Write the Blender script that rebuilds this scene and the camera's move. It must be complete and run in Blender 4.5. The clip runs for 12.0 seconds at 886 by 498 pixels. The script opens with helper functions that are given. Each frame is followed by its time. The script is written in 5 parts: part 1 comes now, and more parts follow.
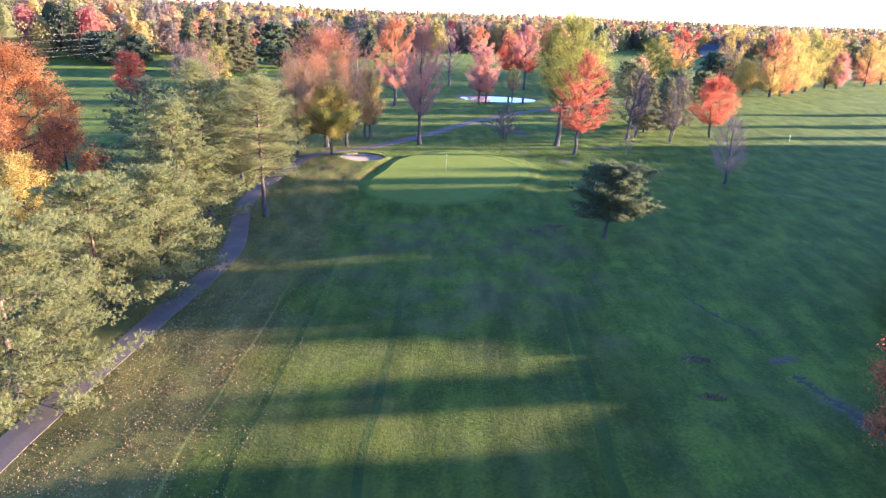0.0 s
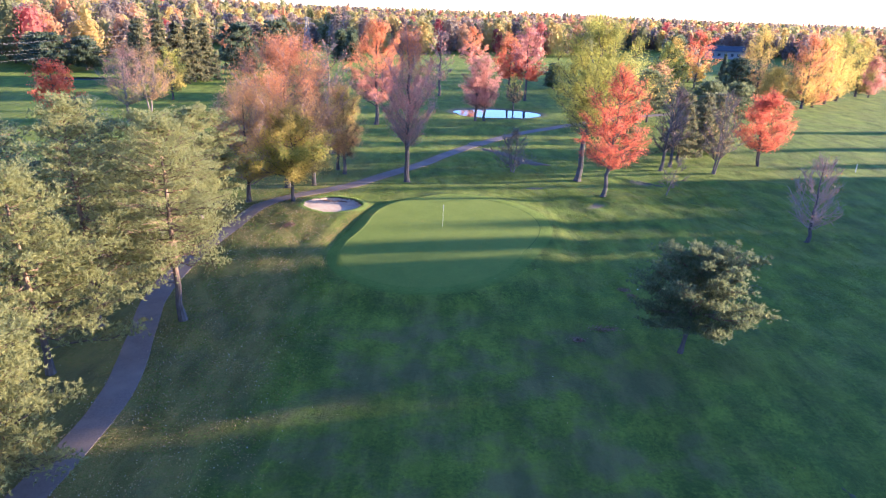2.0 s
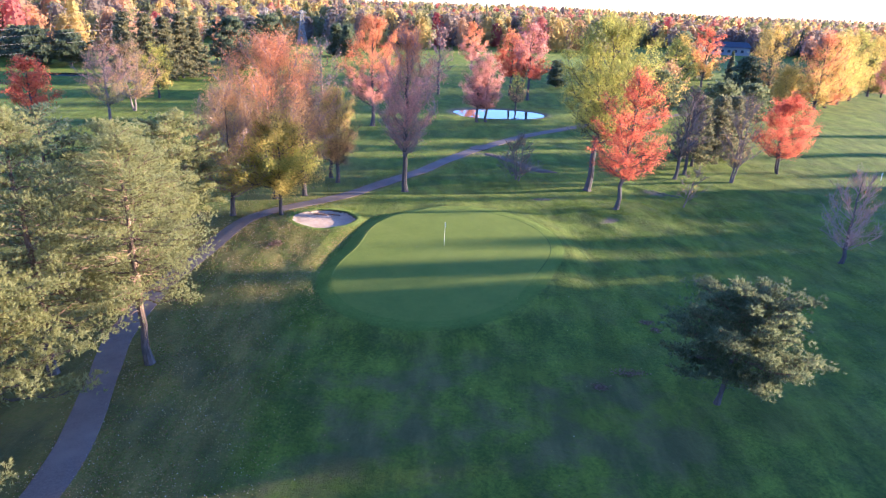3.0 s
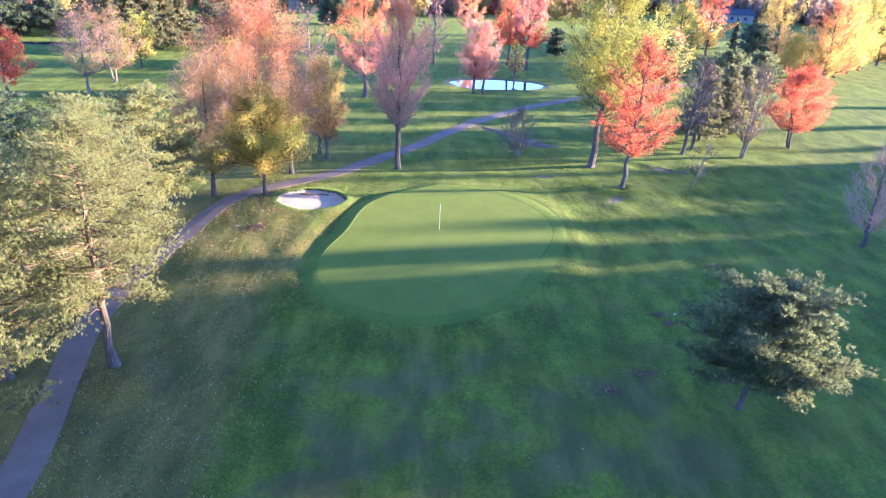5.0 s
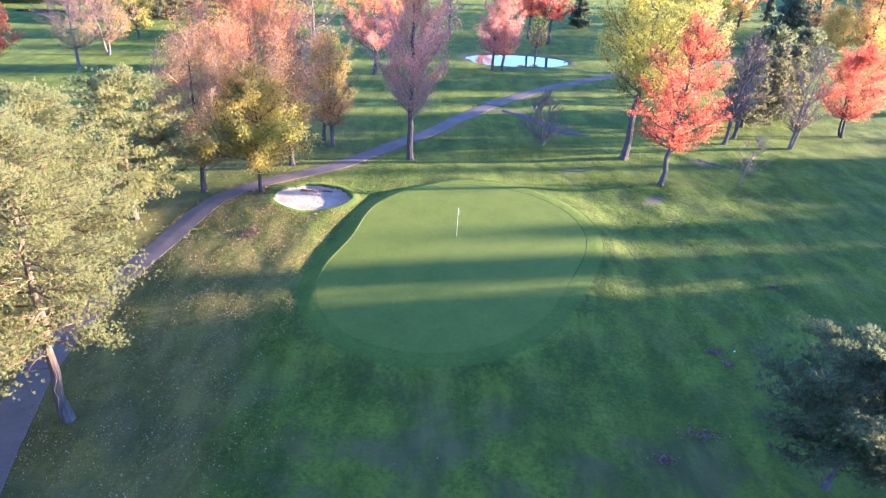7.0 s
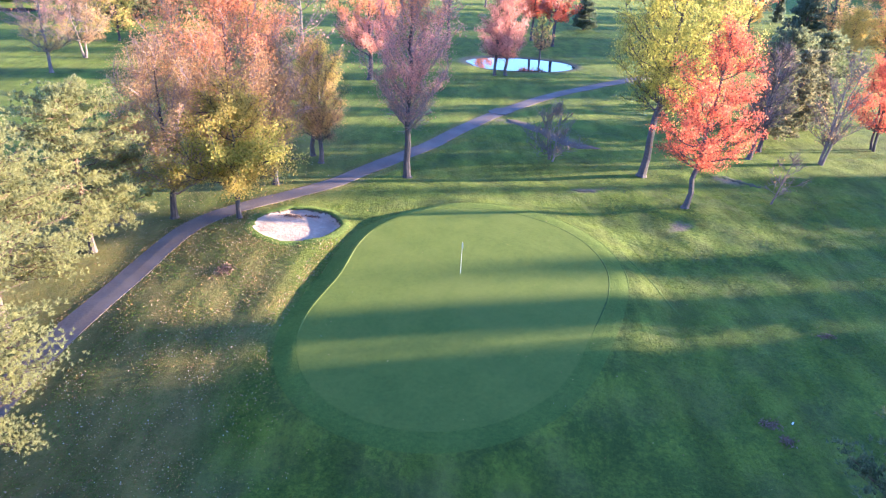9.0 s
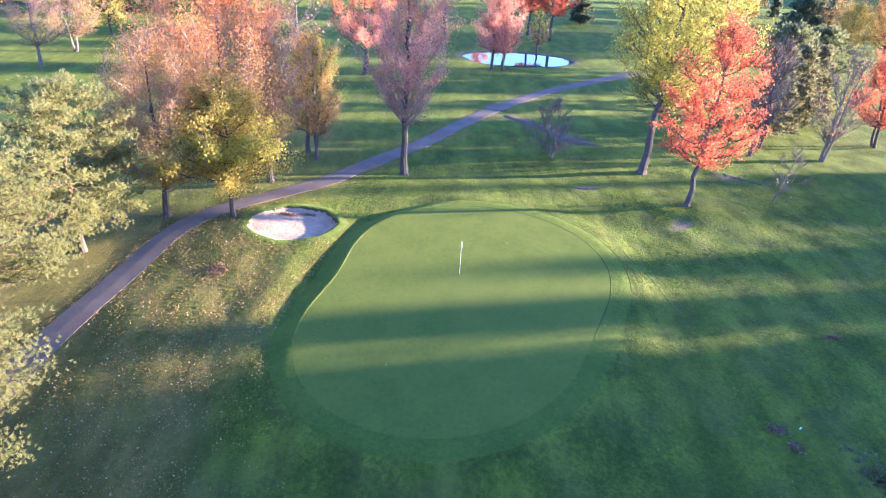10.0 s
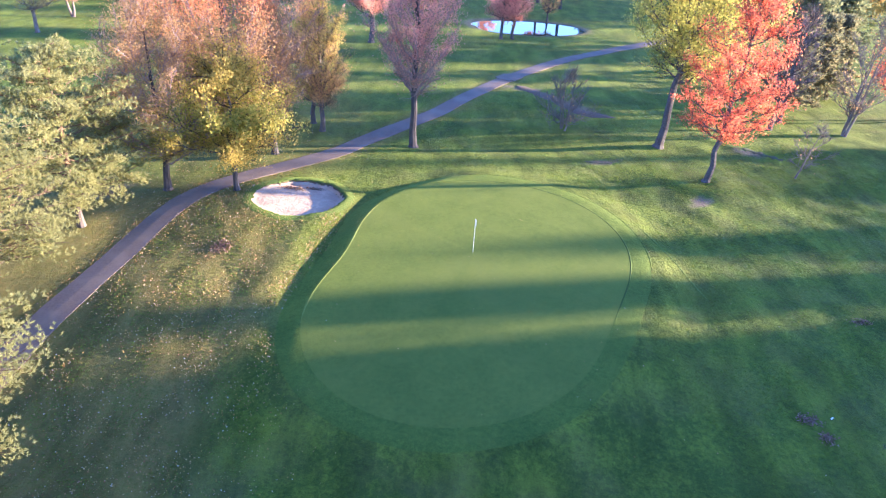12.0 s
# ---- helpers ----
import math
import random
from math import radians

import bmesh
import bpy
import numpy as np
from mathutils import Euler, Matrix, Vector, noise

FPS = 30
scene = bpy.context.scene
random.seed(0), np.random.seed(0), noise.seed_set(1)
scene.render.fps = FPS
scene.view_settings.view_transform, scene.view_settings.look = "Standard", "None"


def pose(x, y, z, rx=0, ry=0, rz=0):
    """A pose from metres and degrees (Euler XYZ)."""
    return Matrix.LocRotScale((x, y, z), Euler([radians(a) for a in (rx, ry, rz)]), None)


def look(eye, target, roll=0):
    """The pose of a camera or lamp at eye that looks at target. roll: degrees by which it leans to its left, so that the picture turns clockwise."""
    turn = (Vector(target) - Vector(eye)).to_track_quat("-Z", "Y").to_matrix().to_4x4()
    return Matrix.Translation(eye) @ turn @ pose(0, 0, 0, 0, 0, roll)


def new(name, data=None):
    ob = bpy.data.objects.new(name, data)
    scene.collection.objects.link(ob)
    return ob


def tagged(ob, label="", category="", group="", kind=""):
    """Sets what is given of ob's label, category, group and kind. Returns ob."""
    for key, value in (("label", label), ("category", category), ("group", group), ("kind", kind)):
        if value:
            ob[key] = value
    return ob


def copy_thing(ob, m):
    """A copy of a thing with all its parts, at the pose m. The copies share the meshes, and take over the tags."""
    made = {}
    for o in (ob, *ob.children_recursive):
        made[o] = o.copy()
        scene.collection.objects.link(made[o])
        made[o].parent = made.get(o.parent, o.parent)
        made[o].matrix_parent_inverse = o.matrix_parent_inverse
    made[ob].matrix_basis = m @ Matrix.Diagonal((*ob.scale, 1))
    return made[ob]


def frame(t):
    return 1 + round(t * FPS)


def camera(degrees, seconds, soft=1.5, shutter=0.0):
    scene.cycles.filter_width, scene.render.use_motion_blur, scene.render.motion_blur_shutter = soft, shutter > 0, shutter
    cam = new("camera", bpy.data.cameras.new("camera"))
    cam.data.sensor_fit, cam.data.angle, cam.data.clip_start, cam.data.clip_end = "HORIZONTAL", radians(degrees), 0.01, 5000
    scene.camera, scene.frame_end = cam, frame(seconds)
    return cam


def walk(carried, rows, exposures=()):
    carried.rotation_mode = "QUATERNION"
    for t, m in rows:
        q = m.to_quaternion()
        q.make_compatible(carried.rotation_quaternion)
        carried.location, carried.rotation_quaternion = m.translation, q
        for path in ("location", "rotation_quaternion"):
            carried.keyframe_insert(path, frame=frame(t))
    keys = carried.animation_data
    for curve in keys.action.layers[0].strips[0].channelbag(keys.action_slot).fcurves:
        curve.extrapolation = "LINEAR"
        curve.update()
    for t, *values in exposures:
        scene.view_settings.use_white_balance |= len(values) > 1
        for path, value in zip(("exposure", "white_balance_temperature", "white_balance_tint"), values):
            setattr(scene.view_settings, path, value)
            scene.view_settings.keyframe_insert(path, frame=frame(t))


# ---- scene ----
cam = camera(67.5, 12.0, 1.15)
PATH = [
    (0, (1.578, -83.431, 18.802), (1.542, -81.545, 18.137), 2.0),
    (0.5, (1.134, -77.487, 18.881), (1.103, -75.602, 18.214), 1.9),
    (1, (0.683, -71.598, 19.038), (0.662, -69.713, 18.368), 2.0),
    (1.5, (0.292, -65.923, 19.286), (0.279, -64.039, 18.616), 1.9),
    (2, (-0.082, -61.032, 19.583), (-0.076, -59.149, 18.91), 2.1),
    (2.5, (-0.432, -57.342, 19.842), (-0.417, -55.459, 19.168), 2.3),
    (3, (-0.585, -54.994, 19.977), (-0.568, -53.117, 19.286), 2.4),
    (5, (-0.462, -51.012, 19.617), (-0.432, -49.168, 18.845), 2.4),
    (5.5, (-0.538, -49.371, 19.629), (-0.525, -47.535, 18.835), 2.5),
    (6, (-0.654, -47.53, 19.636), (-0.652, -45.704, 18.82), 2.5),
    (6.5, (-0.812, -45.643, 19.648), (-0.811, -43.826, 18.812), 2.8),
    (7, (-0.968, -43.71, 19.695), (-0.967, -41.903, 18.839), 2.8),
    (7.2, (-1.026, -42.973, 19.688), (-1.026, -41.165, 18.833), 2.8),
    (9, (-1.407, -37.181, 19.407), (-1.396, -35.376, 18.547), 3.0),
    (9.5, (-1.514, -36.662, 19.38), (-1.491, -34.86, 18.513), 3.1),
    (10, (-1.651, -36.277, 19.294), (-1.624, -34.478, 18.42), 3.2),
    (10.5, (-1.789, -35.856, 19.189), (-1.762, -34.063, 18.303), 3.3),
    (11, (-2.023, -35.449, 19.089), (-1.994, -33.668, 18.181), 3.6),
    (11.5, (-2.207, -35.042, 18.957), (-2.177, -33.271, 18.028), 3.6),
    (12, (-2.297, -34.664, 18.843), (-2.271, -32.905, 17.893), 3.6),
]
EXPOSURE = 3.54
walk(cam, [(t, look(e, g, r)) for t, e, g, r in PATH],
     [(t, EXPOSURE + s, k, 40) for t, s, k in ((0.0, -0.43, 4560), (3.2, -0.5, 4520), (4.8, 0.06, 4500), (7.2, 0.06, 4520), (8.8, 0.03, 4550), (12.0, 0.06, 4560))])

# ---- sky and sun ----
SUN_EL, SUN_AZ = 6.0, 11.5           # degrees above the horizon; degrees from +x towards +y
world = bpy.data.worlds.new("sky")
scene.world = world
world.use_nodes = True
wn = world.node_tree
sky = wn.nodes.new("ShaderNodeTexSky")
sky.sky_type = "NISHITA"
sky.sun_disc = False
sky.sun_elevation = radians(SUN_EL)
sky.sun_rotation = radians(90 - SUN_AZ)
sky.air_density, sky.dust_density, sky.ozone_density = 1.0, 0.0, 2.2
wn.links.new(sky.outputs["Color"], wn.nodes["Background"].inputs["Color"])
wn.nodes["Background"].inputs["Strength"].default_value = 0.092
sun_dir = Vector((math.cos(radians(SUN_EL)) * math.cos(radians(SUN_AZ)), math.cos(radians(SUN_EL)) * math.sin(radians(SUN_AZ)), math.sin(radians(SUN_EL))))
sun = new("sun", bpy.data.lights.new("sun", "SUN"))
sun.data.energy, sun.data.angle, sun.data.color = 4.8, radians(0.9), (1.0, 0.714, 0.268)
sun.matrix_world = look(sun_dir * 200, (0, 0, 0))


# ---- materials ----
def material(name, rough=0.8):
    m = bpy.data.materials.new(name)
    m.use_nodes = True
    n = m.node_tree.nodes
    b = n["Principled BSDF"]
    b.inputs["Roughness"].default_value = rough
    b.inputs["Specular IOR Level"].default_value = 0.25
    return m, n, m.node_tree.links, b


def ramp(n, stops):
    r = n.new("ShaderNodeValToRGB")
    e = r.color_ramp.elements
    while len(e) < len(stops):
        e.new(0.5)
    for el, (p, c) in zip(e, stops):
        el.position, el.color = p, (*c, 1)
    return r


def noise_tex(n, l, coord, scale, detail=4, rough=0.55, stretch=None):
    if stretch:
        mp = n.new("ShaderNodeMapping")
        mp.inputs["Scale"].default_value = stretch
        l.new(coord, mp.inputs["Vector"])
        coord = mp.outputs["Vector"]
    t = n.new("ShaderNodeTexNoise")
    t.inputs["Scale"].default_value, t.inputs["Detail"].default_value, t.inputs["Roughness"].default_value = scale, detail, rough
    l.new(coord, t.inputs["Vector"])
    return t


def mixc(n, l, fac, a, b, mode="MIX"):
    x = n.new("ShaderNodeMix")
    x.data_type, x.blend_type = "RGBA", mode
    for sock, v in ((x.inputs["Factor"], fac), (x.inputs[6], a), (x.inputs[7], b)):
        if isinstance(v, (int, float)):
            sock.default_value = v
        elif isinstance(v, tuple):
            sock.default_value = (*v, 1)
        else:
            l.new(v, sock)
    return x.outputs[2]


def bump(n, l, b, height, strength, distance):
    u = n.new("ShaderNodeBump")
    u.inputs["Strength"].default_value, u.inputs["Distance"].default_value = strength, distance
    l.new(height, u.inputs["Height"])
    l.new(u.outputs["Normal"], b.inputs["Normal"])


def surface(name, c1, c2, scale, rough=0.85, bump_d=0.02, c3=None, scale3=0.4, stretch=None):
    """Two-tone noise with a slower stain over it and a fine relief."""
    m, n, l, b = material(name, rough)
    g = n.new("ShaderNodeTexCoord").outputs["Object"]
    a = noise_tex(n, l, g, scale, 6, 0.65, stretch)
    r = ramp(n, [(0.3, c1), (0.7, c2)])
    l.new(a.outputs["Fac"], r.inputs["Fac"])
    col = r.outputs["Color"]
    if c3:
        s = noise_tex(n, l, g, scale3, 3)
        sr = ramp(n, [(0.42, (0, 0, 0)), (0.68, (1, 1, 1))])
        l.new(s.outputs["Fac"], sr.inputs["Fac"])
        col = mixc(n, l, sr.outputs["Color"], col, c3)
    l.new(col, b.inputs["Base Color"])
    bump(n, l, b, a.outputs["Fac"], 0.6, bump_d)
    return m


def leaf_material(name, stops, glow=0.58, tint=False):
    """Leaves: each its own tone from the stops, part of the light comes through them."""
    m, n, l, b = material(name, 0.75)
    b.inputs["Specular IOR Level"].default_value = 0.1
    if tint:
        at = n.new("ShaderNodeAttribute")
        at.attribute_name = "tint"
        rnd = at.outputs["Fac"]
    else:
        rnd = n.new("ShaderNodeNewGeometry").outputs["Random Per Island"]
    r = ramp(n, stops)
    l.new(rnd, r.inputs["Fac"])
    l.new(r.outputs["Color"], b.inputs["Base Color"])
    tr = n.new("ShaderNodeBsdfTranslucent")
    l.new(r.outputs["Color"], tr.inputs["Color"])
    mx = n.new("ShaderNodeMixShader")
    mx.inputs[0].default_value = glow
    l.new(b.outputs[0], mx.inputs[1])
    l.new(tr.outputs[0], mx.inputs[2])
    l.new(mx.outputs[0], n["Material Output"].inputs["Surface"])
    return m


def spread(*cols):
    k = len(cols)
    return [(i / max(1, k - 1), c) for i, c in enumerate(cols)]


BARK = surface("bark", (0.04, 0.035, 0.034), (0.105, 0.09, 0.088), 6, 0.95, 0.03, stretch=(1, 1, 0.25))
BARK_GREY = surface("bark_grey", (0.105, 0.085, 0.075), (0.21, 0.175, 0.155), 6, 0.95, 0.02, stretch=(1, 1, 0.25))
BARK_DARK = surface("bark_dark", (0.05, 0.042, 0.04), (0.13, 0.11, 0.10), 6, 0.95, 0.02)
TWIG = surface("twig", (0.19, 0.13, 0.115), (0.36, 0.26, 0.235), 3, 0.95, 0.005)


def pine_bark():
    m, n, l, b = material("pine_bark", 0.95)
    tc = n.new("ShaderNodeTexCoord")
    a = noise_tex(n, l, tc.outputs["Object"], 5, 6, 0.6, (1, 1, 0.3))
    low = ramp(n, [(0.3, (0.045, 0.038, 0.036)), (0.7, (0.13, 0.105, 0.095))])
    high = ramp(n, [(0.3, (0.10, 0.062, 0.042)), (0.7, (0.22, 0.145, 0.095))])
    l.new(a.outputs["Fac"], low.inputs["Fac"])
    l.new(a.outputs["Fac"], high.inputs["Fac"])
    sep = n.new("ShaderNodeSeparateXYZ")
    l.new(tc.outputs["Object"], sep.inputs[0])
    mr = n.new("ShaderNodeMapRange")
    mr.inputs["From Min"].default_value, mr.inputs["From Max"].default_value = 1.8, 4.2
    l.new(sep.outputs["Z"], mr.inputs["Value"])
    l.new(mixc(n, l, mr.outputs["Result"], low.outputs["Color"], high.outputs["Color"]), b.inputs["Base Color"])
    bump(n, l, b, a.outputs["Fac"], 0.8, 0.03)
    return m


PINE_BARK = pine_bark()
LEAF = {
    "red": leaf_material("leaf_red", spread((0.44, 0.085, 0.046), (0.55, 0.135, 0.07), (0.58, 0.18, 0.088), (0.58, 0.225, 0.105))),
    "orange": leaf_material("leaf_orange", spread((0.56, 0.20, 0.085), (0.64, 0.27, 0.105), (0.68, 0.33, 0.125), (0.61, 0.24, 0.14))),
    "pink": leaf_material("leaf_pink", spread((0.50, 0.22, 0.185), (0.58, 0.28, 0.22), (0.62, 0.33, 0.23), (0.54, 0.26, 0.22))),
    "amber": leaf_material("leaf_amber", spread((0.34, 0.12, 0.04), (0.44, 0.18, 0.055), (0.50, 0.225, 0.065), (0.52, 0.26, 0.09))),
    "rust": leaf_material("leaf_rust", spread((0.34, 0.10, 0.04), (0.50, 0.19, 0.07), (0.58, 0.27, 0.10))),
    "tan": leaf_material("leaf_tan", spread((0.33, 0.20, 0.11), (0.45, 0.28, 0.125), (0.51, 0.33, 0.13), (0.39, 0.22, 0.125))),
    "gold": leaf_material("leaf_gold", spread((0.25, 0.225, 0.05), (0.45, 0.355, 0.075), (0.60, 0.45, 0.095), (0.34, 0.29, 0.06))),
    "yellow": leaf_material("leaf_yellow", spread((0.46, 0.33, 0.07), (0.56, 0.41, 0.085), (0.58, 0.44, 0.12))),
    "lime": leaf_material("leaf_lime", spread((0.20, 0.215, 0.04), (0.35, 0.335, 0.055), (0.46, 0.41, 0.08), (0.28, 0.28, 0.045))),
    "pine": leaf_material("needle_pine", spread((0.19, 0.203, 0.08), (0.25, 0.258, 0.098), (0.30, 0.298, 0.115), (0.345, 0.333, 0.14)), 0.62),
    "olive": leaf_material("needle_olive", spread((0.085, 0.11, 0.058), (0.145, 0.165, 0.08), (0.235, 0.24, 0.115)), 0.55),
    "dark": leaf_material("needle_dark", spread((0.085, 0.11, 0.07), (0.13, 0.16, 0.092), (0.18, 0.20, 0.11)), 0.55),
    "spruce": leaf_material("needle_spruce", spread((0.10, 0.11, 0.07), (0.165, 0.165, 0.09), (0.29, 0.25, 0.12)), 0.5),
}


WOOD = [
    leaf_material("woods_yellow", spread((0.439, 0.329, 0.122), (0.537, 0.397, 0.122), (0.390, 0.348, 0.146)), 0.66, True),
    leaf_material("woods_orange", spread((0.439, 0.250, 0.140), (0.512, 0.293, 0.140), (0.415, 0.287, 0.189)), 0.66, True),
    leaf_material("woods_red", spread((0.40, 0.10, 0.095), (0.46, 0.165, 0.13), (0.40, 0.19, 0.155)), 0.66, True),
    leaf_material("woods_green", spread((0.171, 0.177, 0.085), (0.256, 0.250, 0.104), (0.354, 0.317, 0.134)), 0.66, True),
    leaf_material("woods_conifer", spread((0.073, 0.104, 0.067), (0.122, 0.146, 0.091)), 0.66, True),
    leaf_material("woods_bare", spread((0.21, 0.168, 0.14), (0.27, 0.215, 0.175), (0.26, 0.19, 0.165)), 0.66, True),
]


# ---- the lie of the land ----
def smooth(a, b, v):
    t = np.clip((v - a) / (b - a), 0, 1)
    return t * t * (3 - 2 * t)


def polar(th, r0, *ab):
    r = r0 + 0 * th
    for k in range(len(ab) // 2):
        r = r + ab[2 * k] * np.cos((k + 1) * th) + ab[2 * k + 1] * np.sin((k + 1) * th)
    return r


GREEN_C, BUNKER_C = (0.3, -2.2), (-11.5, 6.25)


def green_r(th):
    return polar(th, 10.36, -0.11, 0.38, -2.08, 1.26, 0.34, 0.01)


def bunker_r(th):
    return polar(th, 3.12, -0.14, 0.01, 0.01, 0.07) + 0.05 * np.sin(7 * th + 1) + 0.03 * np.sin(13 * th)


POND_C, POND_A, POND_B, POND_Z = (9.8, 69.8), 8.4, 5.5, 1.30


def gap(x, y, c, rf):
    dx, dy = x - c[0], y - c[1]
    return np.hypot(dx, dy) - rf(np.arctan2(dy, dx))


def waves(x, y, wl, seed):
    """Gentle rolling unevenness of about one unit, of that wavelength."""
    rs = np.random.RandomState(seed)
    z = 0 * x
    for _ in range(7):
        a, p, k = rs.uniform(0, math.pi), rs.uniform(0, 6.28), 6.28 / (wl * rs.uniform(0.6, 1.7))
        z = z + np.sin((x * math.cos(a) + y * math.sin(a)) * k + p)
    return z / 3.5


# bumps and hollows: x, y, half-widths, height
BUMPS = [(19, 12.0, 4.5, 3.0, 0.40), (4, 19.5, 13, 2.6, -0.28), (-14.6, 3.5, 6.2, 6.5, 0.56), (-14.8, -8, 6.2, 6.0, 0.54), (-16.5, -20, 3, 3, 0.3),
         (24, 20.5, 7, 2.0, -0.2), (33, 14.5, 9, 1.6, 0.15), (22, -42, 3.0, 6, -0.25), (40, 22, 12, 1.4, 0.2),
         (52, 14, 14, 2.2, 0.35), (60, 26, 12, 2.0, 0.3), (46, -6, 14, 2.0, 0.2)]


def land(x, y):
    x, y = np.asarray(x, float), np.asarray(y, float)
    far = np.hypot(x, y)
    z = -0.45 + 0.026 * np.clip(y, -90, 130)
    for bx, by, sx, sy, h in BUMPS:
        z = z + h * np.exp(-((x - bx) / sx) ** 2 - ((y - by) / sy) ** 2)
    z = z + 0.03 * waves(x, y, 9, 3) + 0.08 * waves(x, y, 26, 4) * smooth(15, 40, far)
    z = z + 0.055 * waves(x, y, 4.5, 15) * smooth(13, 18, x) * smooth(75, 45, x) * smooth(-45, -25, y) * smooth(60, 40, y)
    # the raised green, its banks and the hollow beside it
    d = gap(x, y, GREEN_C, green_r)
    left = smooth(1.0, -4.0, x) * smooth(-13, -5, y)
    top = 0.02 + 0.016 * y
    m = (1 - smooth(0.9, 4.4, d)) * (1 - left) + (1 - smooth(0.15, 1.35, d)) * left
    z = z * (1 - m) + top * m
    z = z + 0.17 * left * np.exp(-((d - 2.9) / 1.15) ** 2) * smooth(10.5, 5, y)
    # bunker
    b = gap(x, y, BUNKER_C, bunker_r)
    z = z + 0.045 * np.exp(-((b - 0.5) / 0.6) ** 2)
    z = z - (0.19 + 0.034 * (x - BUNKER_C[0]) + 0.03 * (y - BUNKER_C[1])) * (1 - smooth(-0.42, 0.02, b))
    # pond
    e = np.hypot((x - POND_C[0]) / POND_A, (y - POND_C[1]) / POND_B)
    z = z * smooth(0.75, 1.35, e) + (POND_Z - 0.5 + 0.55 * smooth(0.75, 1.15, e)) * (1 - smooth(0.75, 1.35, e))
    # far rolling ground and the wooded hills
    z = z + 1.2 * waves(x, y, 260, 8) * smooth(180, 420, far)
    z = z + 12 * np.exp(-((x + 430) / 330) ** 2 - ((y - 900) / 380) ** 2) + 10 * np.exp(-((x - 150) / 500) ** 2 - ((y - 1700) / 400) ** 2)
    z = z + 9 * smooth(1500, 3500, far) * smooth(200, 1000, y)
    return z


def lz(x, y):
    return float(land(x, y))


def axis(segs):
    """Grid lines: (from, to, step) stretches, end to end."""
    out = []
    for a, b, s in segs:
        out += list(np.linspace(a, b, max(1, round((b - a) / s)), endpoint=False))
    return np.array(out + [segs[-1][1]])


def grow(a, b, s, k):
    out, v = [], a
    while v < b:
        out.append(v)
        v += s
        s *= k
    return out + [b]


def grid_mesh(name, xs, ys, zf):
    X, Y = np.meshgrid(xs, ys)
    co = np.stack([X, Y, zf(X, Y)], -1).reshape(-1, 3)
    nx, ny = len(xs), len(ys)
    i = (np.arange(ny - 1)[:, None] * nx + np.arange(nx - 1)[None, :]).reshape(-1)
    return fast_mesh(name, co, np.stack([i, i + 1, i + nx + 1, i + nx], -1), True)


def fast_mesh(name, co, faces, shade_smooth=False):
    me = bpy.data.meshes.new(name)
    co, faces = np.asarray(co, np.float32), np.asarray(faces, np.int32)
    k = faces.shape[1]
    me.vertices.add(len(co))
    me.vertices.foreach_set("co", co.reshape(-1))
    me.loops.add(faces.size)
    me.loops.foreach_set("vertex_index", faces.reshape(-1))
    me.polygons.add(len(faces))
    me.polygons.foreach_set("loop_start", np.arange(0, faces.size, k, dtype=np.int32))
    me.polygons.foreach_set("use_smooth", np.full(len(faces), bool(shade_smooth)))
    me.update(calc_edges=True)
    return me


def quad_mesh(name, q, shade_smooth=False):
    """Loose quads or triangles from an array n x 4 x 3 or n x 3 x 3."""
    q = np.asarray(q, np.float32)
    return fast_mesh(name, q.reshape(-1, 3), np.arange(q.shape[0] * q.shape[1]).reshape(-1, q.shape[1]), shade_smooth)


def part(name, data, mat, parent=None, label=""):
    if isinstance(data, bmesh.types.BMesh):
        me = bpy.data.meshes.new(name)
        data.to_mesh(me)
        data.free()
        data = me
    for m in mat if isinstance(mat, (list, tuple)) else [mat]:
        data.materials.append(m)
    ob = new(name, data)
    ob.parent = parent
    return tagged(ob, label)


def thing(name, x, y, z, label, category, group="", kind="", rz=0):
    e = new(name)
    e.matrix_world = pose(x, y, z, 0, 0, rz)
    e.empty_display_size = 0.2
    return tagged(e, label, category, group, kind)


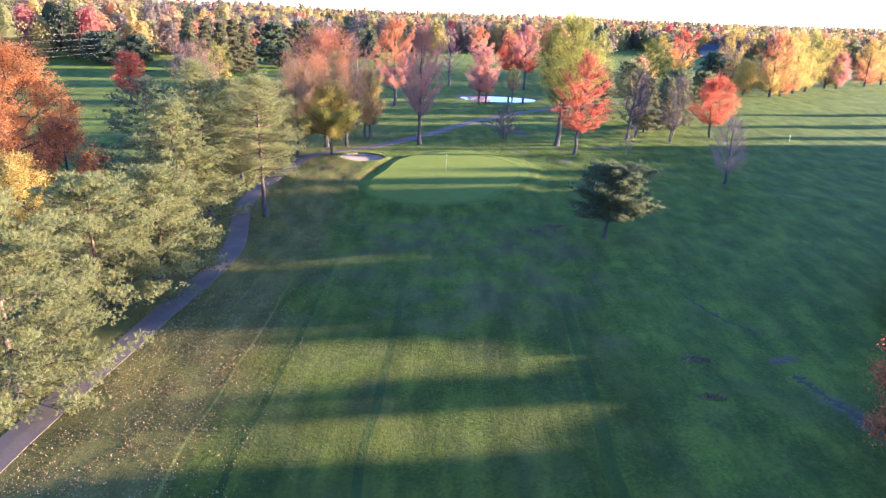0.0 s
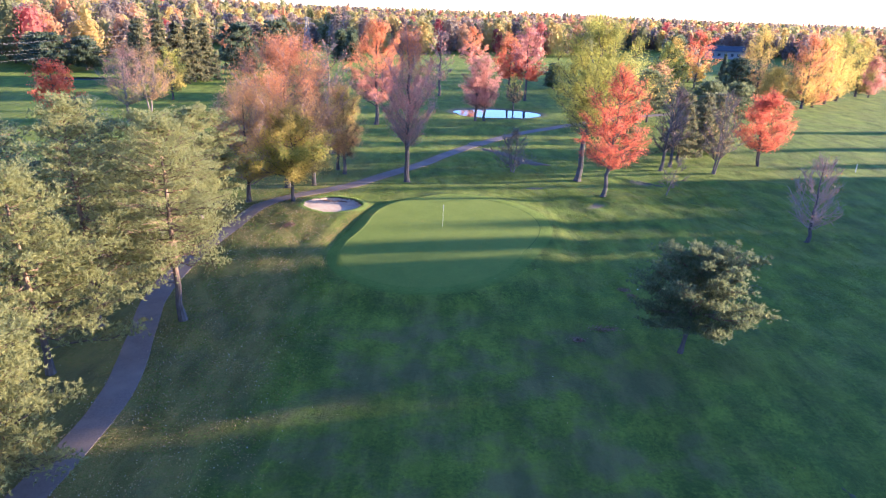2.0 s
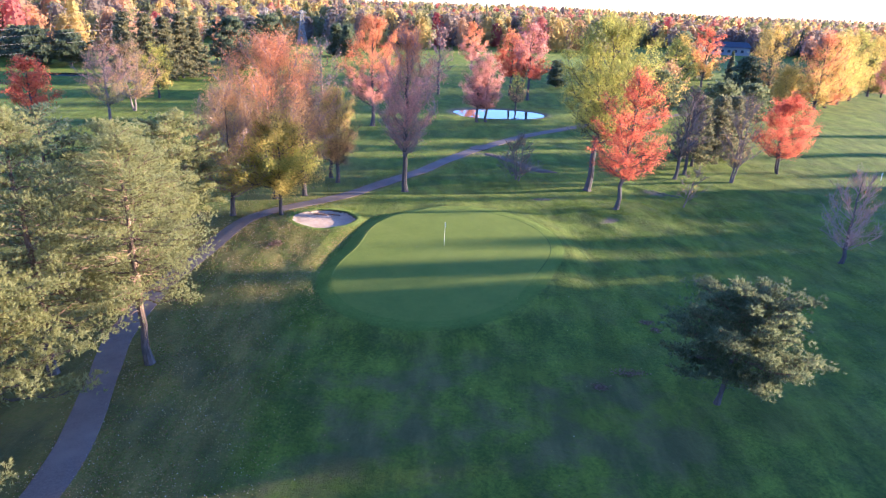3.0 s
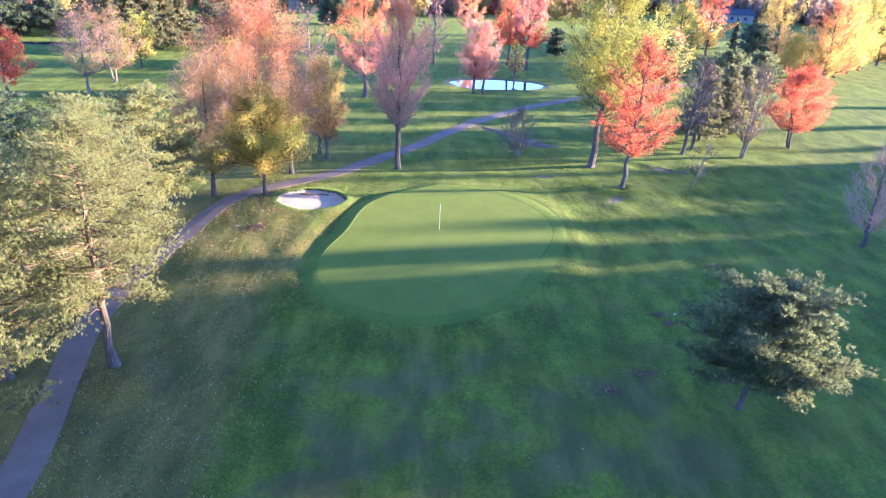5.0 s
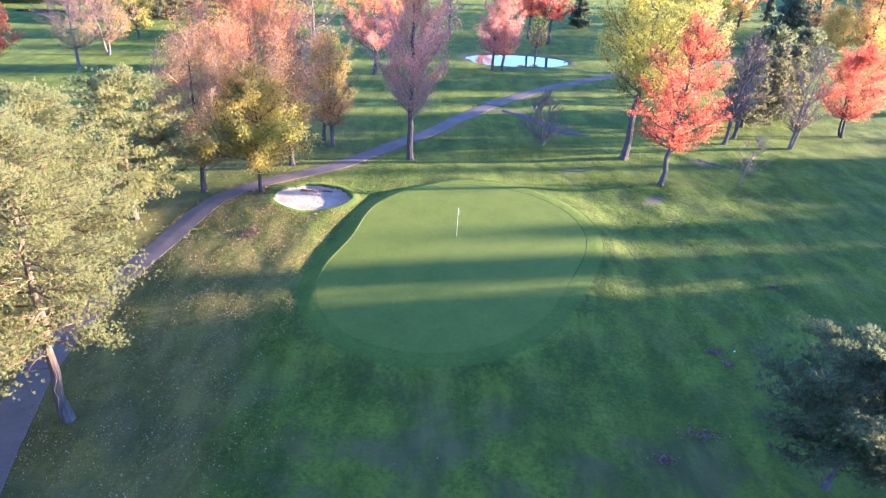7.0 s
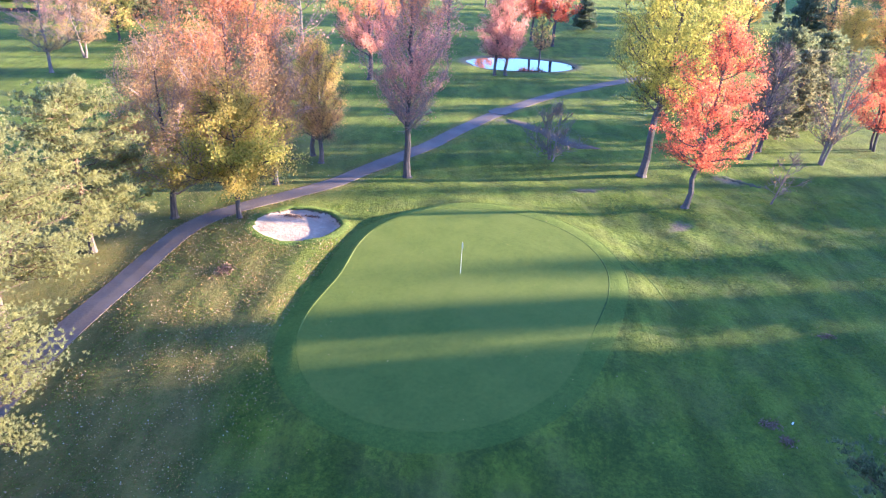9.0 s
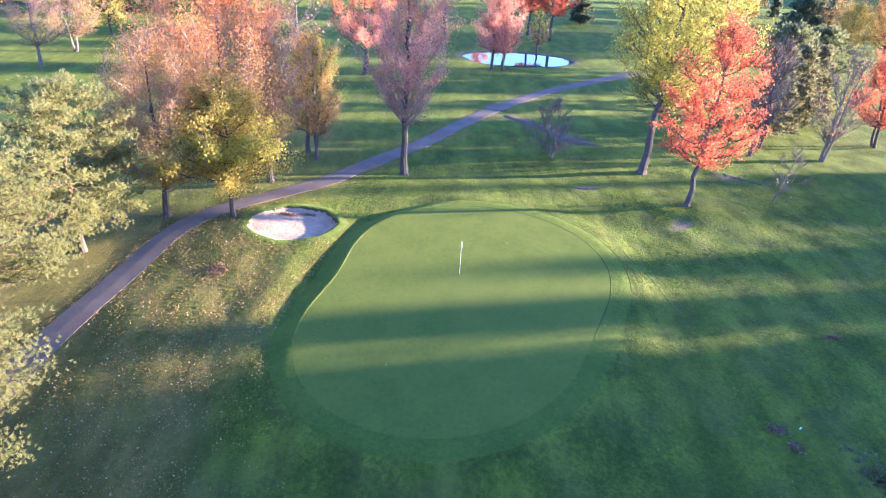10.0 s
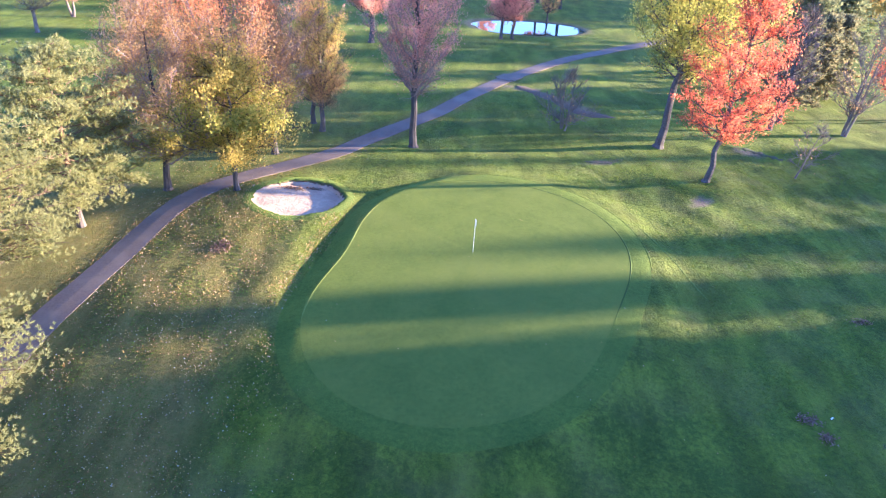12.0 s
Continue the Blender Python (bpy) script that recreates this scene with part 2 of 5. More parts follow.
# ---- ground ----
def grass_material(name, dark, light, dry, zones=False, fine=38, relief=0.05, fuzz=0.2):
    m, n, l, b = material(name, 0.9)
    b.inputs["Specular IOR Level"].default_value = 0.12
    # upright blades catch grazing light
    b.inputs["Sheen Weight"].default_value, b.inputs["Sheen Roughness"].default_value = fuzz, 0.45
    b.inputs["Sheen Tint"].default_value = (0.46, 0.58, 0.06, 1)
    g = n.new("ShaderNodeTexCoord").outputs["Object"]
    a = noise_tex(n, l, g, 0.35, 5, 0.6)
    f = noise_tex(n, l, g, fine, 3, 0.7)
    c = noise_tex(n, l, g, 4.5, 4, 0.7)
    r = ramp(n, [(0.42, dark), (0.58, light)] if zones else [(0.37, dark), (0.63, light)])
    l.new(mixc(n, l, 0.5, c.outputs["Fac"], a.outputs["Fac"]), r.inputs["Fac"])
    col = r.outputs["Color"]
    fr = ramp(n, [(0.3, (0.55, 0.55, 0.55)), (0.7, (1.4, 1.4, 1.4))])
    l.new(f.outputs["Fac"], fr.inputs["Fac"])
    col = mixc(n, l, 0.75, col, fr.outputs["Color"], "MULTIPLY")
    dn = noise_tex(n, l, g, 0.11, 5, 0.65)
    dr = ramp(n, [(0.50, (0, 0, 0)), (0.85, (1, 1, 1))])
    l.new(dn.outputs["Fac"], dr.inputs["Fac"])
    if zones:
        at = n.new("ShaderNodeAttribute")
        at.attribute_name = "zone"
        sep = n.new("ShaderNodeSeparateColor")
        l.new(at.outputs["Color"], sep.inputs[0])
        col = mixc(n, l, dr.outputs["Color"], col, dry)
        # leafy rough: yellowed
        lr = n.new("ShaderNodeMath")
        lr.operation = "MULTIPLY"
        l.new(sep.outputs[0], lr.inputs[0])
        rr = ramp(n, [(0.3, (0.4, 0.4, 0.4)), (0.6, (1, 1, 1))])
        l.new(c.outputs["Fac"], rr.inputs["Fac"])
        l.new(rr.outputs["Color"], lr.inputs[1])
        col = mixc(n, l, lr.outputs[0], col, (0.150, 0.116, 0.034))
        # mown stripes along the fairway
        mp = n.new("ShaderNodeMapping")
        mp.inputs["Scale"].default_value = (0.42, 0.012, 0)
        l.new(g, mp.inputs["Vector"])
        st = noise_tex(n, l, mp.outputs["Vector"], 1.0, 3, 0.5)
        sr = ramp(n, [(0.42, (0.66, 0.62, 0.62)), (0.58, (0.95, 0.87, 0.82))])
        l.new(st.outputs["Fac"], sr.inputs["Fac"])
        col = mixc(n, l, sep.outputs[1], col, mixc(n, l, 1.0, col, sr.outputs["Color"], "MULTIPLY"))
        # dull matted patches
        du = noise_tex(n, l, g, 0.32, 6, 0.6)
        dw = ramp(n, [(0.47, (0, 0, 0)), (0.62, (1, 1, 1))])
        l.new(du.outputs["Fac"], dw.inputs["Fac"])
        dm = n.new("ShaderNodeMath")
        dm.operation = "MULTIPLY"
        l.new(dw.outputs["Color"], dm.inputs[0])
        l.new(at.outputs["Alpha"], dm.inputs[1])
        col = mixc(n, l, dm.outputs[0], col, (0.098, 0.088, 0.033))
        # mower edge along the rough, and wheel marks beside it
        mpe = n.new("ShaderNodeMapping")
        mpe.inputs["Scale"].default_value = (0.0, 0.06, 0.0)
        l.new(g, mpe.inputs["Vector"])
        we = noise_tex(n, l, mpe.outputs["Vector"], 1.0, 2)
        sx = n.new("ShaderNodeSeparateXYZ")
        l.new(g, sx.inputs[0])
        for x0, wide, tone, much in ((-11.3, 0.09, (0.17, 0.185, 0.035), 0.75), (-8.6, 0.2, (0.018, 0.045, 0.010), 0.65), (-2.4, 0.25, (0.018, 0.045, 0.012), 0.6), (9.9, 0.4, (0.018, 0.045, 0.012), 0.5)):
            ad = n.new("ShaderNodeMath")
            ad.operation = "MULTIPLY_ADD"
            ad.inputs[1].default_value = 1.6
            l.new(we.outputs["Fac"], ad.inputs[0])
            l.new(sx.outputs[0], ad.inputs[2])
            df = n.new("ShaderNodeMath")
            df.operation = "COMPARE"
            df.inputs[1].default_value, df.inputs[2].default_value = x0 + 0.8, wide
            l.new(ad.outputs[0], df.inputs[0])
            fm = n.new("ShaderNodeMath")
            fm.operation = "MULTIPLY"
            l.new(df.outputs[0], fm.inputs[0])
            l.new(mixc(n, l, 1.0, sep.outputs[1], c.outputs["Fac"], "MULTIPLY"), fm.inputs[1])
            fs = n.new("ShaderNodeMath")
            fs.operation = "MULTIPLY"
            fs.inputs[1].default_value = much * 1.8
            l.new(fm.outputs[0], fs.inputs[0])
            col = mixc(n, l, fs.outputs[0], col, tone)
        # bare soil
        col = mixc(n, l, sep.outputs[2], col, (0.135, 0.10, 0.08))
    else:
        col = mixc(n, l, dr.outputs["Color"], col, dry)
    if zones:
        tk = n.new("ShaderNodeMapping")
        tk.inputs["Rotation"].default_value = (0, 0, radians(-18))
        tk.inputs["Scale"].default_value = (0.5, 0.16, 0)
        l.new(g, tk.inputs["Vector"])
        tn = noise_tex(n, l, tk.outputs["Vector"], 1.0, 5, 0.65)
        tr = ramp(n, [(0.41, (0.60, 0.64, 0.62)), (0.59, (1.20, 1.17, 1.14))])
        l.new(tn.outputs["Fac"], tr.inputs["Fac"])
        col = mixc(n, l, 0.75, col, tr.outputs["Color"], "MULTIPLY")
    l.new(col, b.inputs["Base Color"])
    h = mixc(n, l, 0.45, c.outputs["Fac"], f.outputs["Fac"])
    if zones:
        # tussocks and old mower rows
        mr = n.new("ShaderNodeMapping")
        mr.inputs["Rotation"].default_value = (0, 0, radians(-18))
        mr.inputs["Scale"].default_value = (1.5, 0.22, 0)
        l.new(g, mr.inputs["Vector"])
        rows = noise_tex(n, l, mr.outputs["Vector"], 1.0, 4, 0.6)
        lump = noise_tex(n, l, g, 2.6, 4, 0.65)
        h = mixc(n, l, 0.6, h, mixc(n, l, 0.5, rows.outputs["Fac"], lump.outputs["Fac"]))
        relief *= 3.0
    bump(n, l, b, h, 0.9, relief)
    return m


GRASS = grass_material("grass", (0.051, 0.078, 0.0108), (0.121, 0.152, 0.0155), (0.128, 0.136, 0.019), True, 22, 0.10, 0.09)
GREEN = grass_material("putting_turf", (0.075, 0.104, 0.017), (0.112, 0.135, 0.022), (0.121, 0.134, 0.027), False, 60, 0.012, 0.18)

gx = np.concatenate([-np.array(grow(45, 4500, 2.5, 1.13))[::-1], axis([(-45, -17, 0.7), (-17, -5, 0.25), (-5, 30, 0.5), (30, 62, 0.9)])[1:], np.array(grow(63, 4500, 2.0, 1.13))])
gy = np.concatenate([-np.array(grow(92, 900, 2.5, 1.2))[::-1], axis([(-92, -20, 0.8), (-20, 2, 0.45), (2, 11, 0.25), (11, 30, 0.5), (30, 90, 0.8)])[1:], np.array(grow(91, 4700, 1.6, 1.09))])
ground_me = grid_mesh("ground", gx, gy, land)


def on_path(x, y):
    """Distance from the cart path's middle line."""
    d = 1e9 + 0 * x
    for (ax, ay), (bx, by) in zip(PATH_LINE[:-1], PATH_LINE[1:]):
        ux, uy = bx - ax, by - ay
        t = np.clip(((x - ax) * ux + (y - ay) * uy) / (ux * ux + uy * uy), 0, 1)
        d = np.minimum(d, np.hypot(x - ax - t * ux, y - ay - t * uy))
    return d


def catmull(pts, n):
    p = np.array([pts[0], *pts, pts[-1]], float)
    out = []
    for i in range(1, len(p) - 2):
        for k in range(n):
            t = k / n
            out.append(0.5 * (2 * p[i] + (p[i + 1] - p[i - 1]) * t + (2 * p[i - 1] - 5 * p[i] + 4 * p[i + 1] - p[i + 2]) * t * t
                              + (3 * p[i] - p[i - 1] - 3 * p[i + 1] + p[i + 2]) * t ** 3))
    return np.array(out + [p[-2]])


PATH_PTS = [(-20.6, -110), (-20.5, -75), (-20.0, -57), (-19.4, -50), (-18.8, -42), (-17.9, -34), (-18.0, -28.5), (-19.4, -22.5), (-20.8, -17), (-21.0, -11), (-20.5, -6),
            (-19.9, -1), (-19.5, 2), (-18.8, 5), (-17.4, 7.8), (-15.6, 10.0), (-13.6, 12.2), (-10.4, 15.8), (-7.9, 19.9), (-3.5, 25.9), (-0.2, 31.8), (3.6, 38.3), (7.9, 44.5),
            (13.6, 51.2), (21.8, 58.7), (30.4, 65.8), (42, 74), (60, 83)]
PATH_LINE = catmull(PATH_PTS, 6)

vx = np.array([v.co[:2] for v in ground_me.vertices])
X, Y = vx[:, 0], vx[:, 1]
near = (np.abs(X) < 70) & (np.abs(Y) < 120)
rough = smooth(-9.4, -12.2, X + 0.5 * np.sin(Y * 0.3)) * smooth(-45, -26, X) * smooth(12, 4, Y)
rough = np.maximum(rough, 0.5 * smooth(6, 14, Y) * smooth(-6, -14, X) * smooth(40, 25, Y) * smooth(-40, -25, X))
rough[near] = np.maximum(rough[near], 0.8 * smooth(2.2, 1.0, on_path(X[near], Y[near])))
fair = smooth(-12.6, -11.6, X) * smooth(16, 12, X) * (0.25 * smooth(-16, -24, Y) + 0.75 * smooth(-34, -42, Y))
soil = 0 * X
SCARS = [(6.0, 36.6, 2.6, 0.55, -0.25), (11.5, 31.0, 3.4, 0.6, -0.85), (10.9, 16.8, 1.7, 0.45, 0.3), (25, 21.2, 1.4, 0.5, -0.5), (16.8, 9.6, 1.0, 0.6, 0.9), (-25, 6, 2.0, 1.0, 0.6), (25.2, -51.5, 3.6, 0.7, -1.15)]
for cx, cy, a, b, ang in SCARS:
    u = (X - cx) * math.cos(ang) + (Y - cy) * math.sin(ang)
    v = -(X - cx) * math.sin(ang) + (Y - cy) * math.cos(ang)
    soil = np.maximum(soil, smooth(1.25, 0.7, np.hypot(u / a, v / b) + 0.25 * waves(X, Y, 1.2, 5)))
e = np.hypot((X - POND_C[0]) / POND_A, (Y - POND_C[1]) / POND_B)
soil = np.maximum(soil, 0.9 * smooth(1.25, 1.05, e))
zone = ground_me.color_attributes.new("zone", "FLOAT_COLOR", "POINT")
dull = 0.3 + 0.6 * smooth(-15, -21, Y) * smooth(-48, -34, Y) * smooth(17, 12, X)
zone.data.foreach_set("color", np.stack([rough, fair, soil, dull], -1).astype(np.float32).reshape(-1))
ground_me.materials.append(GRASS)
ground = tagged(new("ground", ground_me), "mown green fairway and yellowing rough grass of a golf course", "ground", kind="structure")


def disc_sheet(name, c, rf, zf, lift, rings=26, segs=128, outer=0.0, r_in=None, skirt=True):
    """A sheet inside a closed outline, following the land."""
    th = np.linspace(0, 2 * math.pi, segs, endpoint=False)
    R = rf(th) + outer
    r0 = (rf(th) + r_in) if r_in is not None else 0.0002 * R
    co = []
    for k in range(rings + 1):
        t = k / rings
        r = r0 + (R - r0) * t
        x, y = c[0] + r * np.cos(th), c[1] + r * np.sin(th)
        co.append(np.stack([x, y, zf(x, y) + lift], -1))
    # skirt down into the soil
    if skirt:
        x, y = c[0] + (R + 0.025) * np.cos(th), c[1] + (R + 0.025) * np.sin(th)
        co.append(np.stack([x, y, zf(x, y) - 0.12], -1))
    co = np.concatenate(co)
    i = np.arange(segs)
    j = (i + 1) % segs
    f = np.concatenate([np.stack([k * segs + i, (k + 1) * segs + i, (k + 1) * segs + j, k * segs + j], -1) for k in range(rings + skirt)])
    return fast_mesh(name, co, f, True)


tagged(part("putting_green", disc_sheet("putting_green", GREEN_C, green_r, land, 0.02, outer=0.02, skirt=False), GREEN), "closely mown pale green putting green on a raised plateau", "putting green", kind="structure")

COLLAR = grass_material("collar_turf", (0.046, 0.078, 0.012), (0.094, 0.126, 0.018), (0.107, 0.120, 0.024), False, 26, 0.05)


def collar_mesh():
    """A low bank of longer grass: a small step up from the green, running out into the turf."""
    segs = 160
    th = np.linspace(0, 2 * math.pi, segs, endpoint=False)
    co = []
    for off, lift in ((-0.03, 0.016), (0.0, 0.0165), (0.25, 0.019), (0.7, 0.019), (1.2, 0.014), (1.7, -0.06)):
        r = green_r(th) + off
        x, y = GREEN_C[0] + r * np.cos(th), GREEN_C[1] + r * np.sin(th)
        co.append(np.stack([x, y, land(x, y) + lift + (0.002 * waves(x, y, 1.3, 12) if off > 0.5 else 0)], -1))
    i = np.arange(segs)
    j = (i + 1) % segs
    f = np.concatenate([np.stack([k * segs + i, (k + 1) * segs + i, (k + 1) * segs + j, k * segs + j], -1) for k in range(5)])
    return fast_mesh("green_collar", np.concatenate(co), f, True)


tagged(part("green_collar", collar_mesh(), COLLAR), "slightly longer mown grass collar round the putting green", "grass collar", kind="structure")

SAND = surface("sand", (0.35, 0.262, 0.185), (0.46, 0.355, 0.265), 3.0, 0.95, 0.10, (0.31, 0.225, 0.165), 0.9)
tagged(part("bunker_sand", disc_sheet("bunker_sand", BUNKER_C, bunker_r, land, 0.05, 22, 96, outer=-0.12, skirt=False), SAND), "raked pale sand filling a round greenside bunker", "sand bunker", kind="structure")

ASPHALT = surface("asphalt", (0.112, 0.084, 0.069), (0.160, 0.122, 0.100), 9, 0.9, 0.01, (0.175, 0.134, 0.108), 0.5)
PATH_W = 0.88


def ribbon(name, line, half, lift, seed):
    rs = np.random.RandomState(seed)
    d = np.gradient(line, axis=0)
    d /= np.linalg.norm(d, axis=1)[:, None]
    nrm = np.stack([-d[:, 1], d[:, 0]], -1)
    wob = np.stack([1 + 0.035 * waves(line[:, 0], line[:, 1], 5, seed + 60 + k) for k in (0, 1)], -1)
    rows = []
    for o, dz in ((-1.07, -0.15), (-1.0, lift), (-0.5, lift + 0.012), (0, lift + 0.02), (0.5, lift + 0.012), (1.0, lift), (1.07, -0.15)):
        w = half * o * wob[:, 0 if o < 0 else 1] if abs(o) > 0.8 else half * o
        p = line + nrm * np.reshape(w, (-1, 1)) if np.ndim(w) else line + nrm * w
        rows.append(np.concatenate([p, (land(p[:, 0], p[:, 1]) + dz)[:, None]], 1))
    k, n = len(rows), len(line)
    co = np.concatenate(rows)
    f = [(a * n + i, a * n + i + 1, (a + 1) * n + i + 1, (a + 1) * n + i) for a in range(k - 1) for i in range(n - 1)]
    return fast_mesh(name, co, np.array(f))


path_fine = catmull([tuple(p) for p in PATH_LINE], 3)
tagged(part("cart_path", ribbon("cart_path", path_fine, PATH_W, 0.03, 2), ASPHALT), "narrow grey asphalt cart path winding through grass", "path", kind="structure")


def strip(name, line, half, lift, mat, label, category, ragged=0.0):
    """A thin worn line following the land, fading to points at its ends."""
    line = np.asarray(line, float)
    d = unit2(np.gradient(line, axis=0))
    nrm = np.stack([-d[:, 1], d[:, 0]], -1)
    t = np.linspace(0, 1, len(line))
    w = half * np.clip(np.minimum(t, 1 - t) * 9, 0.05, 1) * (1 + 0.3 * waves(line[:, 0], line[:, 1], 1.6, 71))
    rows = []
    for o, dz in ((-1.3, -0.05), (-1, lift), (0, lift + 0.004), (1, lift), (1.3, -0.05)):
        edge = np.clip(1 + ragged * waves(line[:, 0], line[:, 1], 0.5, 72 if o < 0 else 73), 0.08, 3)
        p = line + nrm * (w * o * edge + ragged * 0.25 * half * waves(line[:, 0], line[:, 1], 0.9, 74))[:, None]
        rows.append(np.concatenate([p, (land(p[:, 0], p[:, 1]) + dz)[:, None]], 1))
    n = len(line)
    f = [(a * n + i, a * n + i + 1, (a + 1) * n + i + 1, (a + 1) * n + i) for a in range(4) for i in range(n - 1)]
    return tagged(part(name, fast_mesh(name, np.concatenate(rows), np.array(f), True), mat), label, category, kind="structure")


def unit2(v):
    return v / (np.linalg.norm(v, axis=-1, keepdims=True) + 1e-9)


def round_green(a, b, off, n=90):
    th = np.linspace(a, b, n)
    r = green_r(th) + off
    return np.stack([GREEN_C[0] + r * np.cos(th), GREEN_C[1] + r * np.sin(th)], -1)


MARK = grass_material("pressed_turf", (0.034, 0.060, 0.012), (0.062, 0.092, 0.017), (0.07, 0.09, 0.02), False, 30, 0.03, 0.05)
PALE = grass_material("cut_edge", (0.098, 0.132, 0.022), (0.135, 0.162, 0.034), (0.15, 0.16, 0.045), False, 40, 0.02, 0.2)
FAINT = grass_material("pressed_rough", (0.040, 0.070, 0.015), (0.090, 0.125, 0.022), (0.10, 0.115, 0.026), False, 22, 0.10, 0.2)
BARE = surface("bare_soil", (0.075, 0.05, 0.038), (0.135, 0.094, 0.073), 5, 0.95, 0.04, (0.10, 0.085, 0.05), 1.1)
strip("mower_line", round_green(-0.6, 1.75, 0.06), 0.045, 0.021, MARK, "dark line where the mown collar meets the green", "mower line")
strip("mower_line", round_green(0.12, 1.6, 1.35), 0.05, 0.006, FAINT, "faint outer mower line round the green", "mower line")
strip("mower_line", round_green(2.2, 3.75, 0.05), 0.05, 0.021, PALE, "pale cut edge of the putting green", "mower line")
strip("mower_line", catmull([(11.0, 5.2), (11.8, 2.6), (12.4, 0.7), (12.8, -1.6), (13.2, -3.2)], 10), 0.07, 0.004, FAINT, "faint curved mower track on the rough", "mower line")
strip("bare_strip", catmull([(5.6, 37.6), (7.0, 36.2), (8.6, 34.2), (10.1, 31.6), (11.5, 29.4), (14.6, 28.3)], 8), 0.62, 0.03, BARE, "bare worn strip of soil and dead leaves", "bare soil")
SODDEN = surface("matted_soil", (0.040, 0.040, 0.024), (0.092, 0.080, 0.050), 4, 0.95, 0.04, (0.075, 0.085, 0.03), 1.4)
strip("bare_strip", catmull([(9.6, 16.9), (10.8, 16.6), (12.0, 16.8)], 24), 0.17, 0.012, SODDEN, "short bare scrape in the grass", "bare soil", 0.8)
strip("bare_strip", catmull([(24.6, 22.0), (26.2, 21.1), (27.4, 19.8)], 24), 0.22, 0.012, SODDEN, "short bare scrape in the grass", "bare soil", 0.8)
strip("bare_strip", catmull([(19.6, -34.6), (20.3, -36.3), (21.3, -38.3), (22.2, -39.2), (23.3, -40.5)], 30), 0.14, 0.006, SODDEN, "dark eroded ditch edge in the grass", "bare soil", 1.0)
strip("bare_strip", catmull([(22.4, -44.4), (23.3, -44.1), (24.2, -43.8)], 24), 0.3, 0.012, BARE, "patch of dark bare soil in the grass", "bare soil", 0.9)
strip("bare_strip", catmull([(23.3, -46.0), (23.6, -47.4), (24.4, -49.6), (25.3, -52.0), (26.4, -55.0)], 30), 0.26, 0.012, SODDEN, "bare eroded soil beside an orange maple", "bare soil", 1.0)


def lip_mesh():
    """Ragged turf lip hanging over the sand: a crumbling soil face below, grass above, highest at the back."""
    segs = 260
    th = np.linspace(0, 2 * math.pi, segs, endpoint=False)
    cx, cy = np.cos(th), np.sin(th)
    fray = 0.05 * waves(5 * cx, 5 * cy, 1.1, 81) + 0.05 * waves(5 * cx, 5 * cy, 0.45, 82)
    back = 0.35 + 0.65 * smooth(-0.3, 0.7, cy + 0.35 * cx)
    co = []
    for off, up in ((-0.20, -0.16), (-0.17, 0.03), (-0.10, 0.085), (0.10, 0.075), (0.45, 0.035), (0.8, -0.05)):
        r = bunker_r(th) + off + (fray if off < 0.3 else 0)
        x, y = BUNKER_C[0] + r * cx, BUNKER_C[1] + r * cy
        x2, y2 = BUNKER_C[0] + (bunker_r(th) + max(off, 0.06)) * cx, BUNKER_C[1] + (bunker_r(th) + max(off, 0.06)) * cy
        co.append(np.stack([x, y, land(x2, y2) + (up * back if up > 0 else up)], -1))
    i = np.arange(segs)
    j = (i + 1) % segs
    f = np.concatenate([np.stack([k * segs + i, (k + 1) * segs + i, (k + 1) * segs + j, k * segs + j], -1) for k in range(5)])
    return fast_mesh("bunker_lip", np.concatenate(co), f, True)


lip_me = lip_mesh()
tagged(part("bunker_lip", lip_me, [BARE, FAINT]), "ragged turf lip over dark soil round the bunker", "bunker edge", kind="structure")
lip_me.polygons.foreach_set("material_index", (np.arange(len(lip_me.polygons)) >= 260).astype(np.int32))
pad = thing("path_pad", 4.6, 40.6, lz(4.6, 40.6), "small asphalt passing pad beside the cart path", "path", kind="structure", rz=57)
bm = bmesh.new()
bmesh.ops.create_cube(bm, size=1, matrix=Matrix.Diagonal((3.0, 2.4, 0.3, 1)))
bmesh.ops.bevel(bm, geom=[e for e in bm.edges if abs(e.verts[0].co.z - e.verts[1].co.z) > 0.1], offset=0.4, segments=3, affect="EDGES")
o = part("slab", bm, ASPHALT, pad)
o.matrix_local = pose(0.4, -0.3, -0.075)

# pond water
wm, n, l, b = material("water", 0.04)
b.inputs["Base Color"].default_value = (0.02, 0.03, 0.035, 1)
b.inputs["Specular IOR Level"].default_value = 0.8
wv = noise_tex(n, l, n.new("ShaderNodeTexCoord").outputs["Object"], 1.5, 2)
bump(n, l, b, wv.outputs["Fac"], 0.02, 0.005)
th = np.linspace(0, 2 * math.pi, 64, endpoint=False)
wr = 1.0 + 0.06 * np.sin(3 * th + 1) + 0.04 * np.sin(5 * th)
co = np.concatenate([np.stack([POND_C[0] + s * wr * POND_A * np.cos(th), POND_C[1] + s * wr * POND_B * np.sin(th), POND_Z + 0 * th], -1) for s in (0.0003, 0.5, 1.08)])
i = np.arange(64)
j = (i + 1) % 64
tagged(part("pond", fast_mesh("pond", co, np.concatenate([np.stack([k * 64 + i, (k + 1) * 64 + i, (k + 1) * 64 + j, k * 64 + j], -1) for k in range(2)])), wm),
       "small still pond mirroring the bright sky", "pond", kind="structure")

